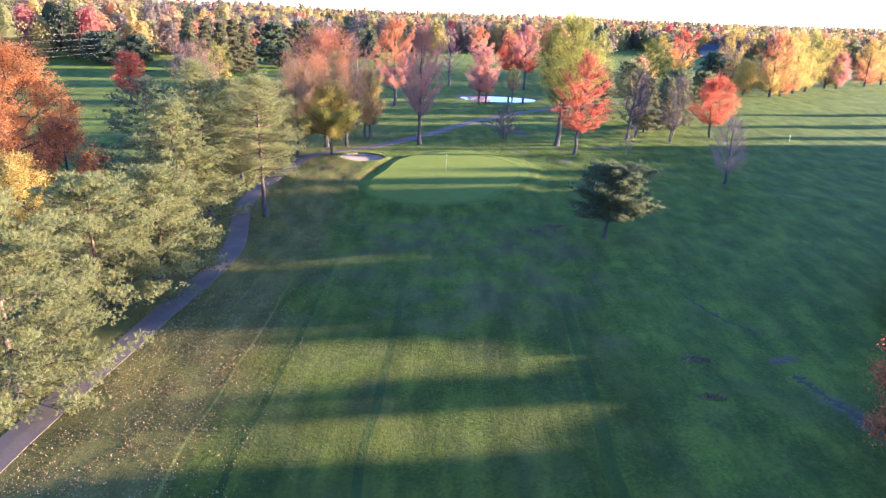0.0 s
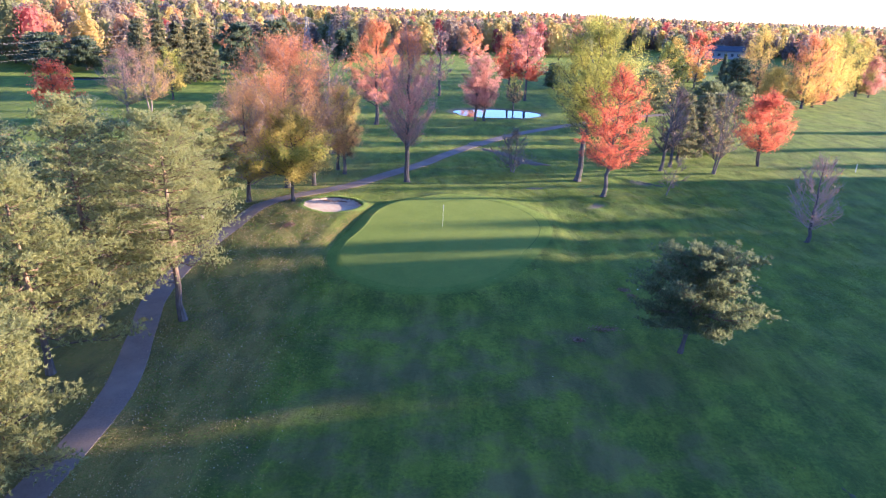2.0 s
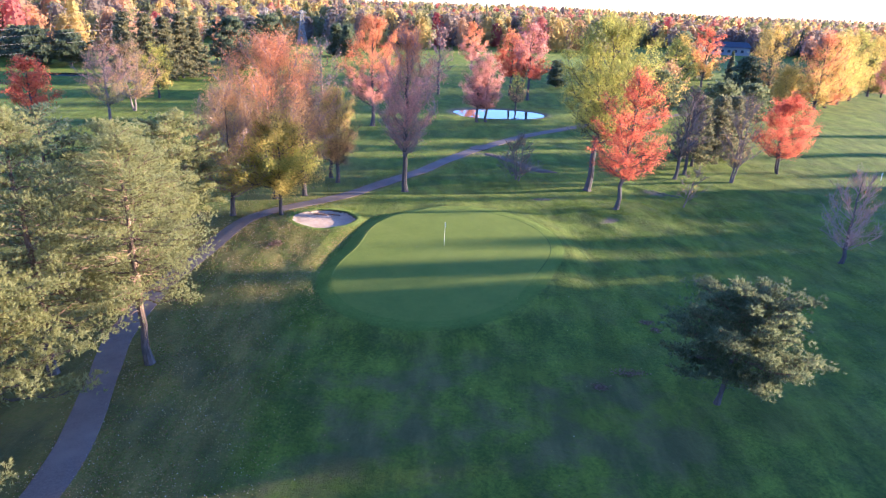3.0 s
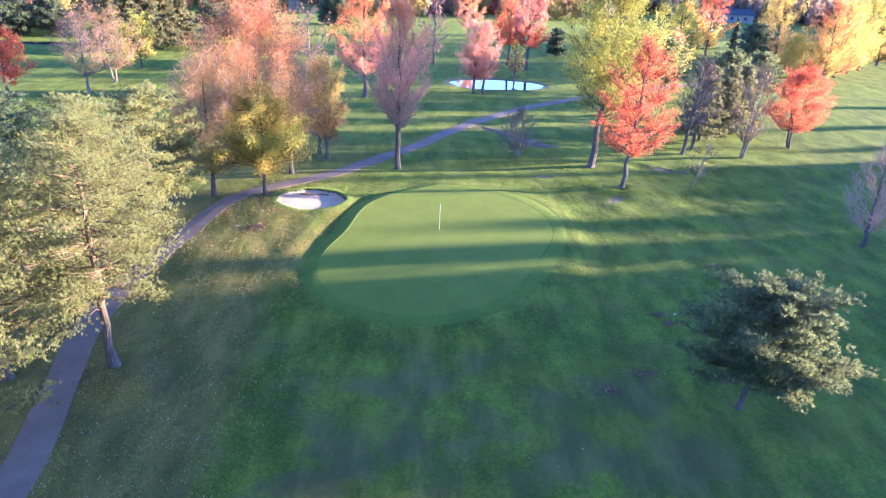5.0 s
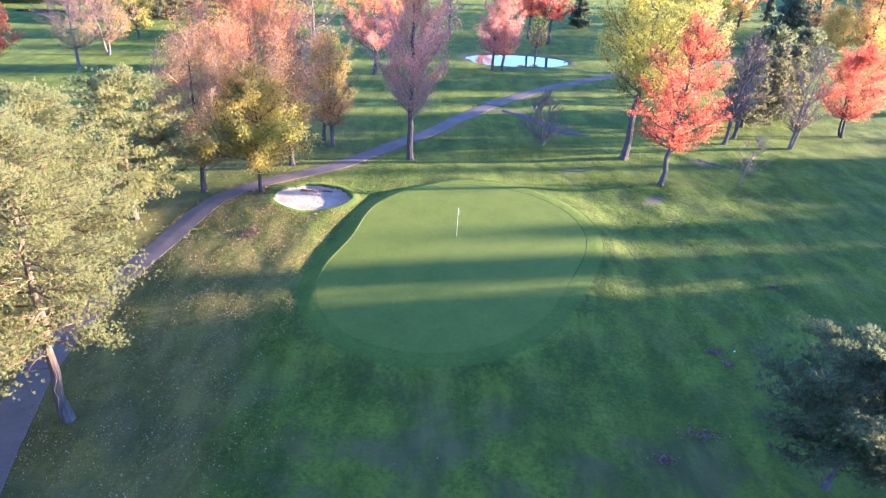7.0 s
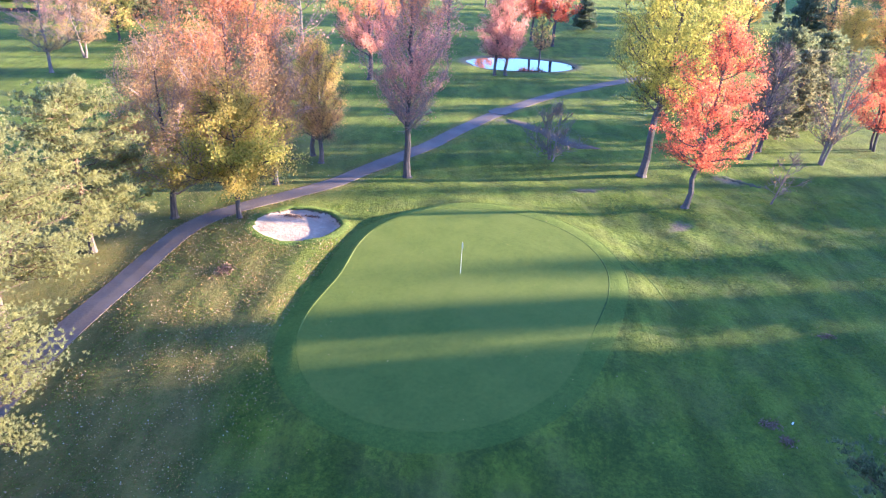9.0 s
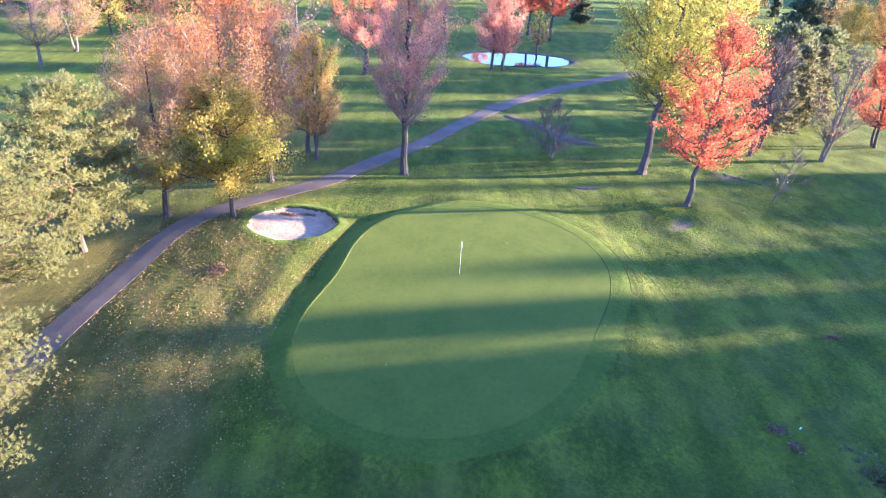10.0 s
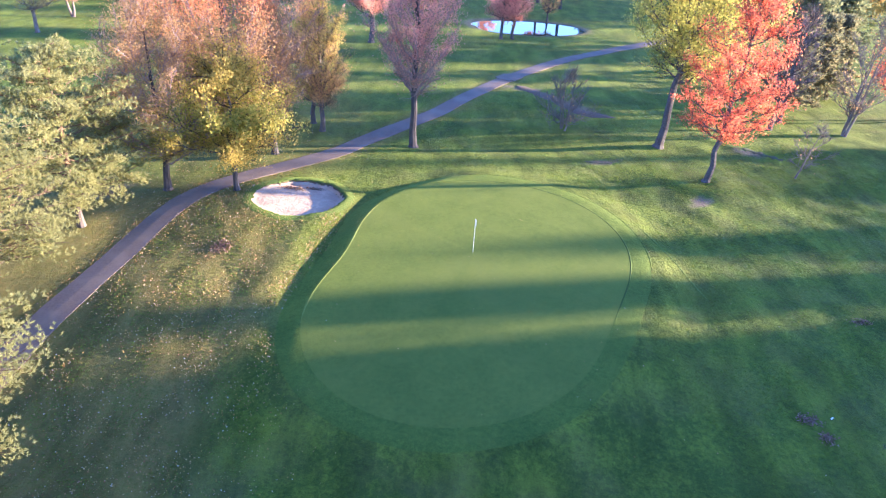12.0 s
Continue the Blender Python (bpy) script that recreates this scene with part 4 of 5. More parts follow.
broadleaf("maple_tree", 18.4, 13.3, 13.8, 8.0, 3.4, ["red", "red", "red", "red"], 4700, "bright red maple with spreading lower limbs", 62, lean=(1.0, 0.4), limbs=34, leaf=0.13, up=0.6, low=0.3, trunk=0.24, bark=BARK_DARK, floor=0.92, cluster=0.34, subs=8, ragged=0.34)
broadleaf("sapling", 26.4, 15.5, 4.2, 2.8, 0.9, ["tan"], 25, "thin bare sapling on the grass", 63, twigs=2, limbs=12, bark=BARK_GREY, leaf=0.06, lean=(0.9, 0), trunk=0.07, subs=3)
broadleaf("ash_tree", 35.8, 0.8, 8.2, 5.0, 1.8, ["tan", "rust"], 420, "small bare tree with a few orange leaves", 64, twigs=5, limbs=28, up=0.9, bark=TWIG, leaf=0.05)
broadleaf("maple_tree", 45.0, 33.0, 9.8, 7.6, 2.4, ["red", "red", "red"], 4200, "round red-pink maple with bare lower limbs", 65, leaf=0.15, stems=2, limbs=28, up=0.7, sparse_low=0.7, twigs=1)
broadleaf("ash_tree", 36.6, 27.2, 10.6, 5.4, 2.2, ["tan", "tan"], 700, "nearly bare multi-stemmed pale tree", 66, stems=3, twigs=3, limbs=27, up=1.0, bark=BARK_GREY, leaf=0.07)
broadleaf("ash_tree", 29.3, 27.6, 11.4, 5.0, 3.0, ["tan"], 120, "bare slender purple-grey tree", 67, twigs=4, limbs=26, up=0.9, bark=BARK_DARK, leaf=0.09, lean=(0.9, 0))
broadleaf("ash_tree", 31.5, 30.5, 10.6, 4.6, 3.0, ["tan"], 120, "bare slender purple-grey tree", 68, twigs=4, limbs=24, up=0.9, bark=TWIG, leaf=0.09)
spruce("spruce_tree", 34.0, 35.0, 9.6, 4.8, "dark spruce with yellowish branch tips", 69)
spruce("spruce_tree", 38.6, 39.2, 9.4, 4.8, "dark spruce beside bare trees", 70)
spruce("spruce_tree", 41.5, 41.5, 9.0, 4.6, "dark spruce with yellowish branch tips", 71)
spruce("spruce_tree", 29.0, 46.0, 10.0, 4.6, "dark spruce behind bare trees", 72)
pine("pine_tree", 46.0, 58.0, 8.8, 7.6, 1.8, "dense dark green pine behind spruces", 73, pads=200, tufts=8, per=6, blade=0.4, wide=0.16, mat="olive")
pine("pine_tree", 53.0, 62.0, 8.0, 7.6, 1.8, "dense dark green pine behind spruces", 74, pads=200, tufts=8, per=6, blade=0.4, wide=0.16, mat="olive")
pine("pine_tree", 38.0, 66.0, 9.4, 7.6, 1.8, "dense dark green pine behind spruces", 75, pads=200, tufts=8, per=6, blade=0.4, wide=0.16, mat="olive")
pine("pine_tree", 67.0, 98.0, 9.6, 8.0, 1.0, "blue-green pine near the yellow trees", 76, "dark", 180, tufts=7, per=5, blade=0.6, wide=0.25)
pine("pine_tree", 62.0, 128.0, 13.0, 8.0, 1.2, "dark pine far off among autumn trees", 77, "dark", 180, tufts=7, per=5, blade=0.7, wide=0.28)
broadleaf("maple_tree", 43.0, 78.0, 9.5, 7.0, 2.0, ["yellow", "tan"], 1300, "yellow autumn tree behind the pines", 78, leaf=0.22, fine=False)
broadleaf("maple_tree", 50.0, 96.0, 12.0, 9.0, 2.0, ["lime", "lime"], 1900, "yellow-green tree in a far belt", 79, leaf=0.22, fine=False)
broadleaf("maple_tree", 58.5, 118.0, 12.5, 9.0, 2.0, ["lime", "yellow"], 1900, "yellow-green tree in a far belt", 80, leaf=0.22, fine=False)
broadleaf("maple_tree", 66.0, 121.0, 14.0, 9.0, 2.5, ["yellow", "orange", "red"], 2300, "yellow tree with a red crown top", 81, leaf=0.22, fine=False)

# yellow row along the far fairway
ROW = "yellow and orange trees along the far fairway"
YROW = [(73.5, 101, 15.8, 11.5, ["tan", "yellow"], 1612), (79.6, 90.5, 15.4, 8.8, ["yellow", "orange"], 1550), (83.3, 93, 14.8, 8.0, ["orange", "yellow", "yellow"], 1426), (89.5, 99.5, 15.0, 8.5, ["yellow", "yellow"], 1488),
        (95.8, 106, 15.6, 8.6, ["yellow", "lime"], 1488), (105.7, 115, 14.1, 8.6, ["lime", "yellow"], 1426), (108.5, 114, 9.6, 5.6, ["pink", "pink"], 682), (122, 124, 13.0, 8.5, ["orange", "yellow"], 1364), (131, 131, 13.5, 8.5, ["yellow", "yellow"], 1240), (73.8, 92.8, 8.2, 7.4, ["yellow", "gold"], 1500)]
for i, (x, y, h, w, ms, k) in enumerate(YROW):
    broadleaf("maple_tree", x, y, h, w * 1.12, 1.3, ms, max(int(k * 2.6), 3400), "bright autumn tree in a row along the fairway", 90 + i, leaf=0.17, group=ROW, subs=7, cluster=0.7, fine=False, up=0.9)

# left side: across the next fairway
broadleaf("maple_tree", -47.0, -12.5, 14.6, 13.5, 1.6, ["rust", "amber", "amber"], 13000, "large amber-orange maple beyond the pines", 101, leaf=0.16, limbs=40, subs=9, cluster=0.6)
broadleaf("maple_tree", -36.5, -21.0, 9.0, 6.5, 1.2, ["rust", "rust"], 2500, "small dark rust maple beyond the pines", 102, leaf=0.18)
broadleaf("maple_tree", -26.4, -38.4, 7.0, 4.6, 1.4, ["gold", "yellow"], 4200, "small bright yellow maple behind the pine row", 103, leaf=0.125)
broadleaf("maple_tree", -33.2, -33.0, 8.2, 5.8, 1.6, ["gold", "yellow"], 5000, "bright yellow maple behind the pine row", 104, leaf=0.125)
broadleaf("maple_tree", -62.0, 45.0, 9.2, 7.0, 2.0, ["red", "red"], 2400, "dark red maple alone on the fairway", 105, leaf=0.2, fine=False)
broadleaf("maple_tree", -52.2, 48.5, 11.0, 8.6, 3.0, ["yellow", "pink", "pink"], 1600, "nearly bare pinkish tree with orange lower leaves", 106, twigs=6, bark=BARK_GREY, leaf=0.10, limbs=32)
broadleaf("oak_tree", -52.6, 58.2, 11.0, 9.5, 2.4, ["tan", "tan"], 1600, "nearly bare grey-brown tree with forked trunk", 107, twigs=6, bark=BARK_GREY, stems=2, limbs=28, leaf=0.14)
broadleaf("oak_tree", -54.0, 71.8, 9.0, 7.5, 1.8, ["gold", "lime"], 1600, "olive-brown tree on the far fairway", 108, leaf=0.2, fine=False)
for i, (x, y, h) in enumerate([(-64, 92, 12.5), (-61.5, 95, 12.0), (-59.5, 99, 12.5), (-58, 103, 11.5), (-67, 88, 11.5), (-70, 95, 12.5)]):
    spruce("spruce_tree", x, y, h + 1.6, 5.0, "tall dark spruce in a row", 120 + i, group="spruce row", blade=0.6, wide=0.22)
pine("pine_tree", -55.5, 124.0, 12.0, 12.0, 0.8, "broad dark pine across the fairway", 130, "dark", 240, tufts=7, per=5, blade=0.75, wide=0.28)
pine("pine_tree", -48.0, 131.0, 12.5, 11.0, 0.8, "broad dark pine across the fairway", 131, "dark", 240, tufts=7, per=5, blade=0.75, wide=0.28)
pine("cedar_tree", -50.5, 116.0, 6.4, 3.8, 0.3, "small dark rounded conifer on the fairway", 132, "dark", 180, tufts=6, per=5, blade=0.55, low=0.25, wide=0.3, rise=0.9)
pine("cedar_tree", -35.6, 168.0, 9.4, 5.0, 0.3, "cone-shaped dark conifer far off", 133, "dark", 180, tufts=6, per=5, blade=0.75, low=0.12, wide=0.3, rise=0.9)
pine("cedar_tree", -31.5, 164.5, 9.6, 5.0, 0.3, "cone-shaped dark conifer far off", 134, "dark", 180, tufts=6, per=5, blade=0.75, low=0.12, wide=0.3, rise=0.9)
pine("pine_tree", -97.0, 108.0, 9.0, 8.5, 0.6, "low blue-green pine before red woods", 136, "dark", 220, tufts=7, per=5, blade=0.6, wide=0.26)
pine("pine_tree", -91.5, 112.0, 8.0, 8.0, 0.6, "low blue-green pine before red woods", 137, "dark", 220, tufts=7, per=5, blade=0.6, wide=0.26)
pine("pine_tree", -103.0, 112.0, 8.5, 8.5, 0.6, "low blue-green pine before red woods", 138, "dark", 220, tufts=7, per=5, blade=0.6, wide=0.26)
broadleaf("maple_tree", 25.9, -54.5, 8.4, 7.2, 1.2, ["rust", "red"], 4500, "orange-red maple beside the drainage ditch", 135, leaf=0.15)

# unseen trees added east of the fairway, sized to cast its shade stripes
SHADE = "tree belt east of the fairway"
rs = np.random.RandomState(77)
belt = broadleaf("maple_tree", 78.0, 23.0, 20.0, 8.0, 2.0, ["lime", "orange"], 1700, "unseen tree added east of the fairway to cast shade", 140, leaf=1.6, limbs=16, subs=2, cluster=0.9, ragged=0.15, fine=False, group=SHADE, z0=0.0, low=0.7)
# offset across the sun's way, east distance, west end of the shadow, crown width
SHADE_BELT = [(1.9, 135, 31, 2.3), (3.6, 135, 31, 2.4), (5.3, 135, 31, 2.4), (6.9, 135, 23, 2.0), (8.3, 135, 25, 2.1), (9.9, 136, 27, 2.1), (11.6, 136, 28, 2.1), (13.4, 138, 31, 2.2), (15.2, 138, -5, 1.7),
        (1.0, 125, 8, 2.2), (-0.4, 125, 8, 2.2), (-5.0, 114, -22, 2.2), (-6.3, 114, -8, 2.0), (-2.6, 125, 25, 2.2), (-8.5, 120, 24, 2.0)]
SHADE_BELT += [(-10.6 - 1.75 * k, 106 - 0.8 * k, (0 if k in (10, 11) else -7 if k == 17 else -40) + 4 * math.sin(k * 5), 1.5 if k == 4 else 2.0 if k in (3, 5) else 3.5 if k < 6 else 1.8 if k == 9 else 2.3 if k < 13 else 3.0) for k in range(18)]
SHADE_BELT += [(-11.0 - 1.75 * k, 120 - 0.8 * k, 13 + 6 * math.sin(k * 7), 3.0) for k in range(17) if k not in (3, 4, 5, 10, 11)]
SHADE_BELT += [(-42.6, 86, -6, 3.0), (-49.8, 82, -7, 2.4), (-51.6, 82, -8, 1.8), (-57.6, 78, -26, 3.4), (-61.0, 78, -26, 4.0), (-65.5, 80, -30, 4.5), (-71.0, 82, -30, 5.0), (-78.0, 84, -30, 5.0),
         (22.0, 144, 52, 2.6), (33.0, 150, 55, 3.0), (46.5, 160, 62, 3.0)]
# unseen bush-high copies, added to shade the near fairway's east side
SHADE_BELT += [(s, max(36, 0.8 * (s + 83.4) + 8), 5.5 + 2 * math.sin(s * 3), 5.0) for s in np.arange(-37.0, -59.0, -1.5)]
rise = math.tan(radians(SUN_EL)) / math.cos(radians(SUN_AZ))
for i, (s, x, west, w) in enumerate(SHADE_BELT):
    y = s + x * math.tan(radians(SUN_AZ))
    h = (x - west) * rise / 0.95 - 0.95
    copy_thing(belt, pose(x, y, lz(x, y) - 0.05, 0, 0, 47 * i) @ Matrix.Diagonal((w / 8.0, w / 8.0, h / 20.0, 1)))
bpy.data.objects.remove(belt.children[0])
bpy.data.objects.remove(belt.children[0])
bpy.data.objects.remove(belt)


# ---- far woods ----
def woods(name, label, spots, seed, mats):
    """Many small far trees in one sheet of leaves. spots: x, y, height, width, kind."""
    rs = np.random.RandomState(seed)
    quads, idx, tint = [], [], []
    def lumpy(a, u, x, y):
        return 1 + 0.2 * np.sin(3 * a + x) * np.sin(6 * u + y) + 0.1 * np.sin(7 * a + y) * np.sin(13 * u + x)

    def outline(u, kind):
        return (1 - u) if kind == 4 else oval(0.06 + 0.92 * u, 0.42, 0.6)

    for x, y, h, w, kind in spots:
        far = math.hypot(x, y + 60)
        k = int(np.clip(620 * (220 / far) ** 1.6, 12, 780))
        s = float(np.clip(far * 0.0014 + 0.06, 0.32, 2.0))
        z = float(land(x, y))
        tone = rs.uniform(0, 1)
        # inner crown
        nu, na = (6, 7) if far < 500 else (4, 5)
        U, A = np.meshgrid(np.linspace(0.02, 0.98, nu), np.linspace(0, 2 * math.pi, na + 1), indexing="ij")
        rr = outline(U, kind) * lumpy(A, U, x, y) * 0.52 * w / 2 * (1 + 0.12 * rs.standard_normal(U.shape))
        rr[:, -1] = rr[:, 0]
        P = np.stack([x + rr * np.cos(A), y + rr * np.sin(A), z + h * (0.05 + 0.9 * U)], -1)
        core = np.concatenate([np.stack([P[:-1, :-1], P[:-1, 1:], P[1:, 1:]], 2).reshape(-1, 3, 3), np.stack([P[:-1, :-1], P[1:, 1:], P[1:, :-1]], 2).reshape(-1, 3, 3)])
        quads.append(core)
        idx.append(np.full(len(core), kind))
        tint.append(np.clip(tone + rs.standard_normal(len(core)) * 0.05, 0, 1))
        # leaves
        u = rs.uniform(0.0, 1.0, k)
        a = rs.uniform(0, 6.283, k)
        r = outline(u, kind) * lumpy(a, u, x, y) * rs.uniform(0.5, 1.1, k) * w / 2
        c = np.stack([x + r * np.cos(a), y + r * np.sin(a), z + h * (0.04 + 0.95 * u)], -1)
        o = (c - np.array([x, y, z + 0.45 * h])) * [1, 1, 0.6]
        quads.append(leaves(rs, c, s, 0.0, 0.9, o / (np.linalg.norm(o, axis=1)[:, None] + 0.3), 0.4))
        idx.append(np.full(k, kind))
        tint.append(np.clip(tone + rs.standard_normal(k) * 0.06, 0, 1))
        tr = tube(np.array([[x, y, z - 0.3], [x + 0.1, y, z + h * 0.5]]), np.array([0.02 * h, 0.01 * h]), 4)
        tr = np.concatenate([tr[:, [0, 1, 2]], tr[:, [0, 2, 3]]])
        quads.append(tr)
        idx.append(np.full(len(tr), len(mats)))
        tint.append(np.zeros(len(tr)))
    q = np.concatenate(quads)
    me = quad_mesh(name, q)
    at = me.attributes.new("tint", "FLOAT", "FACE")
    at.data.foreach_set("value", np.concatenate(tint).astype(np.float32))
    o = part(name, me, list(mats) + [BARK_DARK])
    me.polygons.foreach_set("material_index", np.concatenate(idx).astype(np.int32))
    return tagged(o, label, "woods", kind="stuff")


rs = np.random.RandomState(5)


def scatter(n, xr, yr, keep, weights, hr=(10, 16)):
    out = []
    while len(out) < n:
        x, y = rs.uniform(*xr), rs.uniform(*yr)
        if keep(x, y):
            k = rs.choice(6, p=np.array(weights) / sum(weights))
            h = rs.uniform(*hr) * (0.72 if -112 < x + 0.0 * y < -55 and y < 330 else 1.0)
            out.append((x, y, h, h * (0.42 if k == 4 else rs.uniform(0.55, 0.8)), k))
    return out


AUTUMN = (4.4, 3.0, 0.9, 5.2, 0.5, 5.0)
def in_view(x, y):
    return -0.80 < x / (y + 84) < 0.74


left_edge = lambda x, y: in_view(x, y) and y > 108 + 0.85 * (x + 112) * (x > -112) + 6 * math.sin(x * 0.2) and x < -84 + 0.02 * y
spots = scatter(420, (-330, -80), (95, 330), left_edge, AUTUMN, (11, 18))
spots += scatter(260, (-100, 130), (215, 340), lambda x, y: in_view(x, y) and y > 225 + 14 * math.sin(x * 0.05) and not (70 < x < 160 and y < 305), AUTUMN, (10, 15))
spots += scatter(230, (40, 250), (118, 330), lambda x, y: in_view(x, y) and x > 0.30 * y + 24 and y > 128 + 0.2 * (x - 40) and not (80 < x < 165 and 140 < y < 285), AUTUMN, (8, 13))
spots += scatter(900, (-700, 700), (330, 760), in_view, AUTUMN, (10, 16))
# farther belts take more of the pale bare tone, haze put into colour
spots += scatter(1300, (-1500, 1500), (760, 1900), in_view, (3, 3, 1, 3, 0.4, 7), (10, 17))
spots += scatter(900, (-3000, 3000), (1900, 3900), in_view, (2, 3, 1, 2, 0.2, 9), (11, 18))
spots += [(-110, 122, 15, 11, 2), (-117, 127, 14, 10, 2), (-131, 124, 15, 11, 2), (-137, 130, 14, 10, 2), (-123, 118, 12, 9, 0), (-101, 128, 11, 9, 0)]
woods("autumn_woods", "mixed autumn woodland in yellow, orange, red and dark green", spots, 9, WOOD)


# ---- the flag and small things on the grass ----
def plain(name, col, rough=0.5):
    m, n, l, b = material(name, rough)
    g = n.new("ShaderNodeTexCoord").outputs["Object"]
    a = noise_tex(n, l, g, 14, 3)
    r = ramp(n, [(0.3, tuple(c * 0.86 for c in col)), (0.7, col)])
    l.new(a.outputs["Fac"], r.inputs["Fac"])
    l.new(r.outputs["Color"], b.inputs["Base Color"])
    return m


WHITE = plain("white_paint", (0.80, 0.78, 0.72))
FLAG = plain("flag_cloth", (0.82, 0.80, 0.70), 0.8)
pin = thing("golf_flag", 0, 0, lz(0, 0) + 0.04, "white flagstick with a small white flag on the green", "flag")
part("pole", quad_mesh("pole", np.concatenate([tube(np.array([[0, 0, -0.1], [0, 0, 1.0], [0.0, 0.0, 2.13]]), np.array([0.013, 0.012, 0.010]), 8), tube(np.array([[0, 0, 2.12], [0, 0, 2.16]]), np.array([0.03, 0.012]), 8)])), WHITE, pin)
gxs, gzs = np.linspace(0, 0.055, 8), np.linspace(0, 0.40, 6)
fl = []
for i in range(7):
    for k in range(5):
        q = [(gxs[i + a], 0.03 * math.sin(gxs[i + a] * 70 + gzs[k + b] * 3) - 0.03 * gxs[i + a], 1.74 + gzs[k + b] - 1.2 * gxs[i + a]) for a, b in ((0, 0), (1, 0), (1, 1), (0, 1))]
        fl.append(q)
flag = part("flag", quad_mesh("flag", np.array(fl)), FLAG, pin, "small white cloth flag")
mod = flag.modifiers.new("thick", "SOLIDIFY")
mod.thickness = 0.006

# white marker post far across the next fairway
post = thing("marker_post", 57.5, 30.5, lz(57.5, 30.5), "short white marker post on the fairway", "post")
bm = bmesh.new()
bmesh.ops.create_cone(bm, segments=10, radius1=0.045, radius2=0.04, depth=1.1, cap_ends=True, matrix=Matrix.Translation((0, 0, 0.6)))
bmesh.ops.bevel(bm, geom=[e for e in bm.edges if all(v.co.z > 1.2 for v in e.verts)], offset=0.02, segments=2, affect="EDGES")
part("post", bm, WHITE, post)

# a scrap of white paper
scrap = thing("paper_scrap", 15.7, -12.15, lz(15.7, -12.15) + 0.02, "crumpled white paper scrap lying on grass", "litter", rz=20)
sx, sy = np.meshgrid(np.linspace(-0.10, 0.10, 6), np.linspace(-0.04, 0.04, 4))
rs = np.random.RandomState(3)
sz = 0.02 + 0.03 * rs.uniform(0, 1, sx.shape)
pts = np.stack([sx, sy + 0.03 * np.sin(sx * 20), sz], -1)
part("paper", quad_mesh("paper", np.array([[pts[i, j], pts[i, j + 1], pts[i + 1, j + 1], pts[i + 1, j]] for i in range(3) for j in range(5)])), WHITE, scrap).modifiers.new("thick", "SOLIDIFY").thickness = 0.004


# ---- far things: towers, cables, house ----
STEEL = plain("galvanised_steel", (0.27, 0.245, 0.23), 0.8)


def pylon(x, y, h):
    e = thing("power_pylon", x, y, lz(x, y) - 0.3, "grey steel lattice power pylon above the woods", "pylon", "power pylons", rz=25)
    q = []
    lv = np.linspace(0, h, 8)
    half = lambda z: 0.32 + 1.5 * (1 - z / h) ** 1.5
    cs = ((-1, -1), (1, -1), (1, 1), (-1, 1))
    for a, b in zip(lv[:-1], lv[1:]):
        for k in range(4):
            c, d = cs[k], cs[(k + 1) % 4]
            p = [np.array([c[0] * half(a), c[1] * half(a), a]), np.array([c[0] * half(b), c[1] * half(b), b]), np.array([d[0] * half(b), d[1] * half(b), b]), np.array([d[0] * half(a), d[1] * half(a), a])]
            q += [tube(np.stack([p[0], p[1]]), np.array([0.13, 0.13]), 4), tube(np.stack([p[0], p[2]]), np.array([0.085, 0.085]), 4), tube(np.stack([p[3], p[1]]), np.array([0.085, 0.085]), 4), tube(np.stack([p[1], p[2]]), np.array([0.085, 0.085]), 4)]
    part("tower", quad_mesh("tower", np.concatenate(q)), STEEL, e)
    for z in (0.66, 0.81, 0.95):
        w = 3.6 - 1.6 * abs(z - 0.81) / 0.15
        arm = [tube(np.array([[-w, 0, h * z], [w, 0, h * z]]), np.array([0.12, 0.12]), 4), tube(np.array([[-w, 0, h * z], [0, 0, h * z + 0.9]]), np.array([0.08, 0.08]), 4), tube(np.array([[w, 0, h * z], [0, 0, h * z + 0.9]]), np.array([0.08, 0.08]), 4)]
        part("cross_arm", quad_mesh("cross_arm", np.concatenate(arm)), STEEL, e)
    return e


pylon(-69, 212, 16.4 - lz(-69, 212))
pylon(-56.5, 216, 16.0 - lz(-56.5, 216))
CABLE = plain("cable", (0.30, 0.285, 0.28), 0.7)
for i, (za, zb, dx) in enumerate([(11.8, 15.2, 0), (10.9, 13.6, 3.0), (10.1, 13.6, -3.0), (9.2, 12.4, 3.0), (8.4, 11.0, -3.0), (7.4, 10.8, 3.0)]):
    t = np.linspace(0, 1, 25)
    line = np.stack([-95 + 26 * t + dx * 0.6, 10 + 202 * t, za + (zb - za) * t - 0.9 * 4 * t * (1 - t)], -1)
    tagged(part("power_cable", quad_mesh("power_cable", tube(line, np.linspace(0.006, 0.016, 25), 4)), CABLE), "thin sagging power cable above the autumn woods", "cable", "power cables")

ROOF = surface("blue_roof", (0.04, 0.042, 0.055), (0.06, 0.063, 0.078), 2, 0.85, 0.01)
SIDING = surface("pale_siding", (0.17, 0.17, 0.18), (0.25, 0.245, 0.25), 2, 0.8, 0.01)
GLASS = plain("window_glass", (0.05, 0.06, 0.08), 0.1)
house = thing("house", 134, 276, lz(134, 276) - 0.4, "long pale house with a blue roof among trees", "house", rz=-8)
bm = bmesh.new()
bmesh.ops.create_cube(bm, size=1, matrix=Matrix.Translation((0, 0, 1.3)) @ Matrix.Diagonal((19, 8, 5.6, 1)))
part("wall", bm, SIDING, house)
rf = np.array([[-10.1, -4.7, 4.0], [10.1, -4.7, 4.0], [10.1, 4.7, 4.0], [-10.1, 4.7, 4.0], [-9.1, 0, 6.4], [9.1, 0, 6.4]])
bm = bmesh.new()
vs = [bm.verts.new(v) for v in rf]
